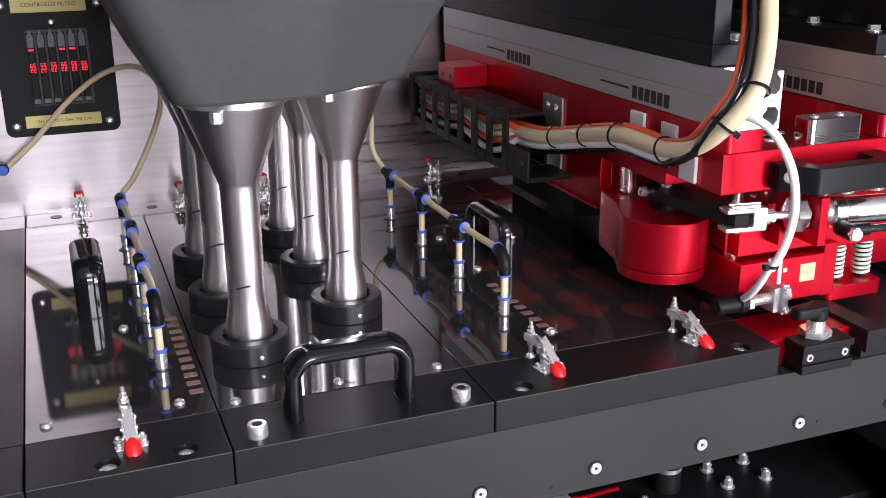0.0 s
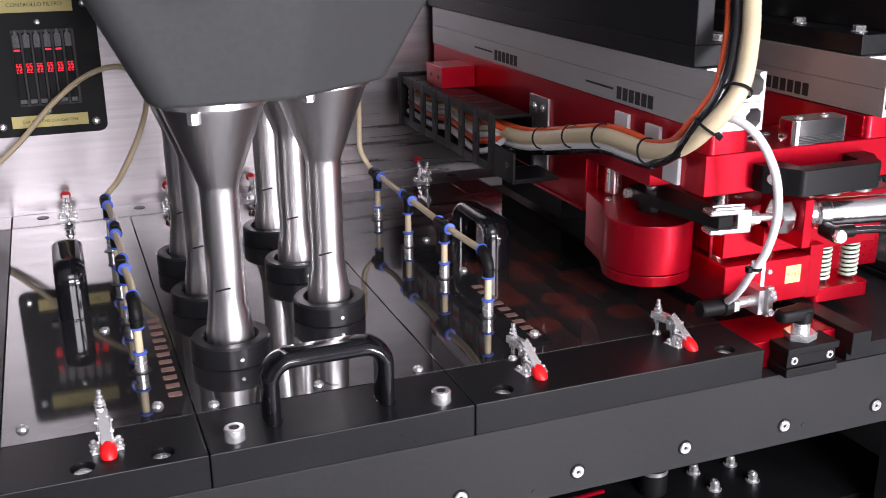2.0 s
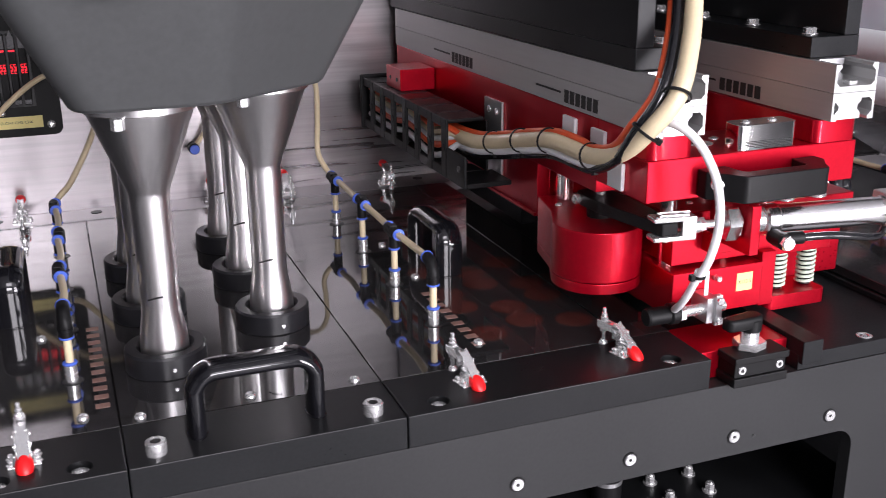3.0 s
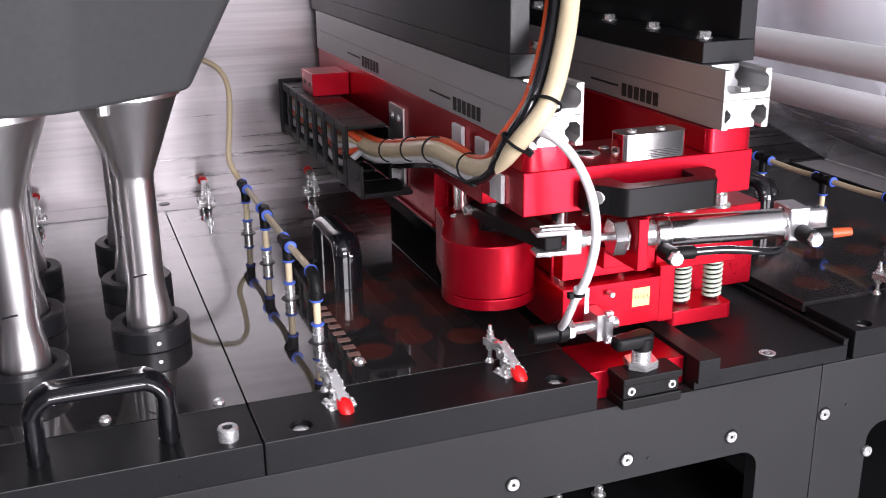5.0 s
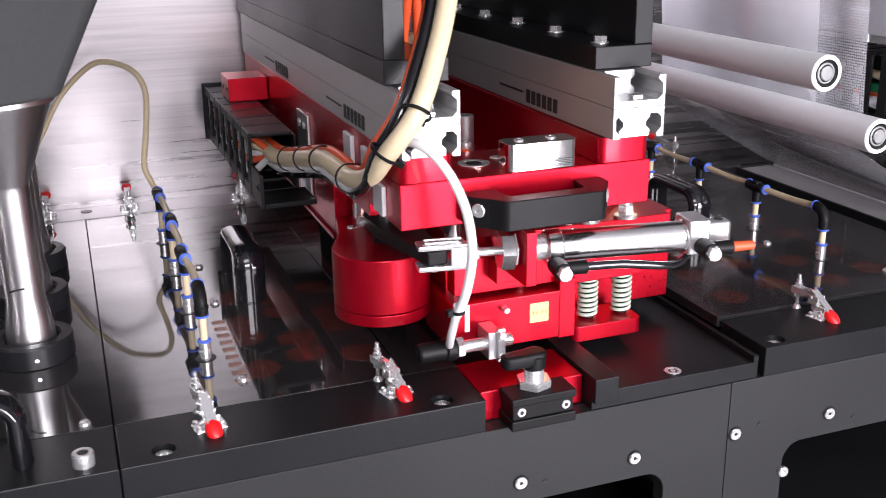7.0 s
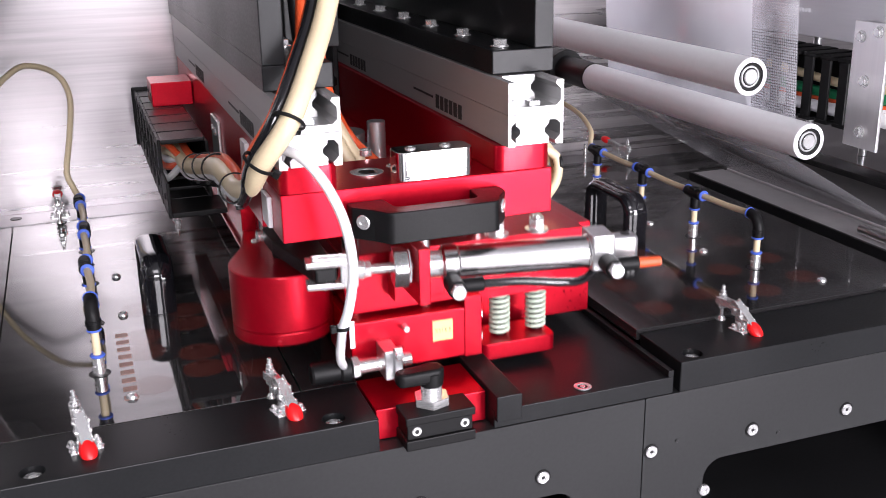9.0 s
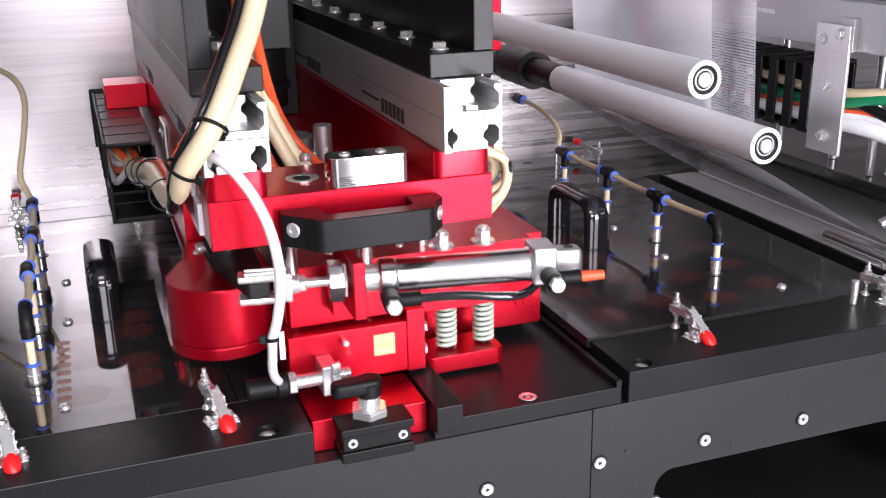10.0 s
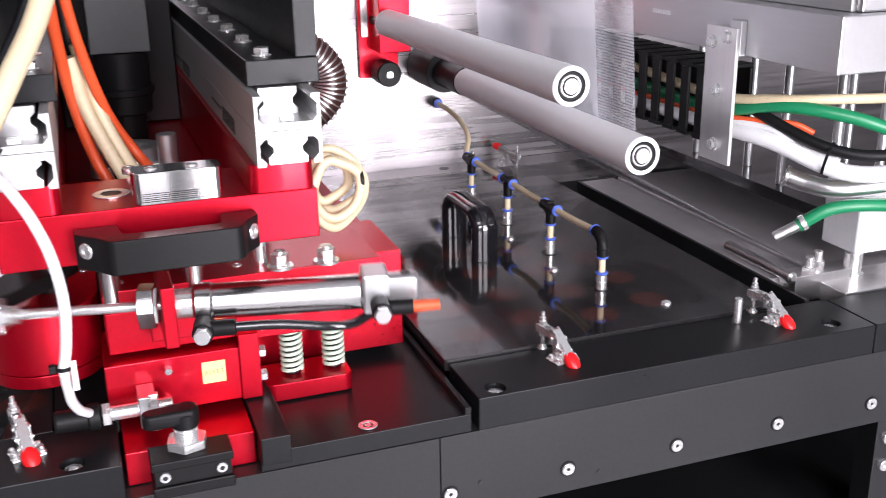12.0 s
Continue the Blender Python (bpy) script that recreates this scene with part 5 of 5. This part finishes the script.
# aluminium carriage at the far end with its loom
end_carriage = thing("end_carriage", "bare aluminium carriage beam with rail and bracket", "machine carriage")
part("beam", box(1.345, 1.52, 0.80, 1.56, 0.262, 0.318, 0.0012), ALU, end_carriage)
part("beam_rail", box(1.375, 1.427, 0.825, 1.56, 0.3185, 0.40, 0.001), RAIL, end_carriage)
part("rail_slider", box(1.38, 1.42, 0.815, 0.8245, 0.3185, 0.34, 0.002), ALU, end_carriage)
part("print_block", joined(*[box(1.3746, 1.3749, 0.93 + 0.012 * k, 0.939 + 0.012 * k, 0.342, 0.353, 0) for k in range(5)]), INK, end_carriage, "dark printed blocks")
part("print_line", joined(*[box(1.3446, 1.3449, 1.10 + 0.006 * k, 1.1045 + 0.006 * k, 0.292, 0.297, 0) for k in range(7)]), WHITE, end_carriage, "faint white printed marks")
bracket = part("hanger_plate", box(1.332, 1.336, 0.945, 1.002, 0.140, 0.292, 0.0006), STEEL, end_carriage, "flat steel hanger plate")
for y, z in ((0.988, 0.274), (0.960, 0.282), (0.975, 0.222), (0.974, 0.160)):
    part("hanger_bolt", moved(joined(rod(0.0075, 0, 0.001, bev=0.0002), hexa(0.0058, 0.001, 0.006)), Matrix.Translation((1.332, y, z)) @ AXES["x"] @ Matrix.Rotation(math.pi, 4, "X")), CHROME, bracket)
part("hanger_ear", box(1.3365, 1.3448, 0.945, 0.965, 0.262, 0.300, 0.001), ALU, end_carriage)
part("stop_foot", box(1.445, 1.50, 0.785, 0.7995, 0.275, 0.312, 0.002), RUBBER, end_carriage)
part("deck_under", box(1.505, 1.95, 0.95, 1.56, 0.044, 0.060, 0.001), TINTED, end_carriage)
for x, y in ((1.53, 1.10), (1.53, 1.00), (1.55, 1.20), (1.53, 1.3), (1.62, 1.02), (1.68, 1.15)):
    part("stand_off", rod(0.006, 0.06, 0.262, (x, y, 0)), ALU, end_carriage)
for x, y in ((1.525, 0.975), (1.56, 0.975), (1.60, 0.975)):
    part("deck_screw", moved(cap_screw(0.0065, 0.006), pose(x, y, 0.06)), CHROME, end_carriage)
end_chain = thing("end_chain", "black cable chain with coloured cables under the beam", "cable chain")
for k in range(13):
    y = 1.02 + 0.033 * k
    part("chain_link", joined(box(1.345, 1.349, y, y + 0.016, 0.158, 0.236, 0.0008), box(1.345, 1.41, y - 0.004, y + 0.020, 0.236, 0.241, 0.0008), box(1.345, 1.41, y - 0.004, y + 0.020, 0.153, 0.158, 0.0008)), RUBBER, end_chain)
part("chain_back", box(1.405, 1.41, 1.015, 1.45, 0.158, 0.236, 0.001), RUBBER, end_chain)
for name, m, r, pts in (("cream_cable", TAN, 0.0058, [(1.362, 1.45, 0.222), (1.360, 1.2, 0.214), (1.362, 1.02, 0.206), (1.39, 0.94, 0.212), (1.46, 0.90, 0.214), (1.56, 0.92, 0.205)]),
                        ("green_cable", GREEN, 0.0075, [(1.364, 1.45, 0.196), (1.362, 1.2, 0.192), (1.364, 1.02, 0.190), (1.39, 0.94, 0.205), (1.45, 0.885, 0.196), (1.53, 0.86, 0.165)]),
                        ("white_cable", WHITE, 0.0095, [(1.362, 1.45, 0.176), (1.360, 1.2, 0.172), (1.362, 1.02, 0.172), (1.385, 0.94, 0.165), (1.44, 0.875, 0.138), (1.53, 0.84, 0.142)]),
                        ("red_cable", ORANGE, 0.0035, [(1.358, 1.45, 0.186), (1.357, 1.2, 0.181), (1.360, 1.02, 0.184), (1.38, 0.96, 0.185), (1.405, 0.93, 0.185), (1.425, 0.92, 0.175)]),
                        ("black_cable", RUBBER, 0.0065, [(1.37, 1.02, 0.215), (1.385, 0.95, 0.19), (1.42, 0.89, 0.165), (1.47, 0.86, 0.158), (1.55, 0.85, 0.17)]),
                        ("white_cable", WHITE, 0.004, [(1.358, 1.20, 0.164), (1.360, 1.02, 0.180), (1.385, 0.945, 0.178), (1.405, 0.915, 0.160), (1.43, 0.88, 0.15)])):
    part(name, sweep(pts, r), m, end_chain)
for p, d in (((1.425, 0.892, 0.152), (0.055, -0.065, -0.02)), ((1.495, 0.858, 0.150), (0.09, -0.03, 0.004))):
    part("tie", moved(ring(0.0172, 0.0186, -0.0016, 0.0016, bev=0.0004), Matrix.Translation(p) @ Vector(d).to_track_quat("Z", "Y").to_matrix().to_4x4()), RUBBER, end_chain, "black cable tie")
green_hose = thing("green_hose", "green hose with a steel clamp curving over the tray", "hose")
part("hose", sweep([(1.40, 0.90, 0.075), (1.43, 0.885, 0.095), (1.48, 0.87, 0.098), (1.58, 0.86, 0.085)], 0.0075), GREEN, green_hose)
end_turn = Matrix.Translation((1.404, 0.898, 0.078)) @ Vector((0.03, -0.015, 0.02)).to_track_quat("Z", "Y").to_matrix().to_4x4()
part("hose_clamp", moved(ring(0.0076, 0.0092, -0.002, 0.004, bev=0.0004), end_turn), CHROME, green_hose, "bright steel hose clamp")
part("hose_spigot", moved(rod(0.0062, -0.034, 0.0), end_turn), STEEL, green_hose, "steel spigot in the hose end")
pipe_elbow = thing("pipe_elbow", "stainless pipe elbow above the tray", "pipe")
part("pipe", sweep([(1.410, 0.94, 0.122), (1.425, 0.925, 0.116), (1.45, 0.90, 0.112), (1.50, 0.88, 0.118)], 0.011), STEEL, pipe_elbow)
part("pipe_lip", moved(ring(0.009, 0.0125, -0.002, 0.002), Matrix.Translation((1.410, 0.94, 0.122)) @ Vector((0.025, -0.02, -0.01)).to_track_quat("Z", "Y").to_matrix().to_4x4()), STEEL, pipe_elbow)


# ---- the machine's cycle ----
PERIOD, FIRST = 1.0364, 0.5
SINK = [(-0.380, 0.0), (-0.338, 0.5), (-0.30, 1.0), (0.125, 1.0), (0.20, 0.35), (0.255, 0.0)]
DOSE = [(-0.435, 0.0), (-0.39, 0.35), (-0.335, 1.0), (0.155, 1.0), (0.205, 0.65), (0.285, 0.0)]
PUSH = [(-0.19, 0.0), (-0.164, 0.18), (-0.136, 0.54), (-0.10, 0.86), (-0.055, 1.0), (0.06, 1.0), (0.10, 0.78), (0.125, 0.42), (0.15, 0.12), (0.185, 0.0)]


def cycle(profile):
    """Key times and values over the whole clip."""
    keys = [(FIRST + PERIOD * n + t, v) for n in range(-1, 13) for t, v in profile]

    def at(t):
        for (t0, v0), (t1, v1) in zip(keys, keys[1:]):
            if t0 <= t <= t1:
                return v0 + (v1 - v0) * (t - t0) / (t1 - t0)
        return 0.0

    return [(0.0, at(0.0))] + [(t, v) for t, v in keys if 0.034 < t < 11.966] + [(12.0, at(12.0))]


def linkage(push):
    """Lever angle, cylinder angle and rod reach for a push from 0 to 1."""
    lever_deg = -85.6 - 48.6 * push
    px, py = 0.612 + 0.118 * math.cos(radians(lever_deg)), 0.945 + 0.118 * math.sin(radians(lever_deg))
    dx, dy = 0.7035 - px, py - 0.815
    return lever_deg, -math.degrees(math.atan2(dy, dx)), math.hypot(dx, dy)


def motions():
    walk(press_unit, [(t, pose(0, 0, 0.0118 * (1 - v))) for t, v in cycle(SINK)])
    walk(dosing_unit, [(t, pose(0, 0, -0.0158 * v)) for t, v in cycle(DOSE)])
    push = [(t, linkage(v)) for t, v in cycle(PUSH)]
    walk(lever, [(t, pose(0.612, 0.945, 0.118, 0, 0, a)) for t, (a, b, c) in push])
    walk(cylinder, [(t, pose(0.7035, 0.815, 0.118, 0, 0, b)) for t, (a, b, c) in push])
    walk(piston, [(t, pose(-c, 0, 0)) for t, (a, b, c) in push])


motions()
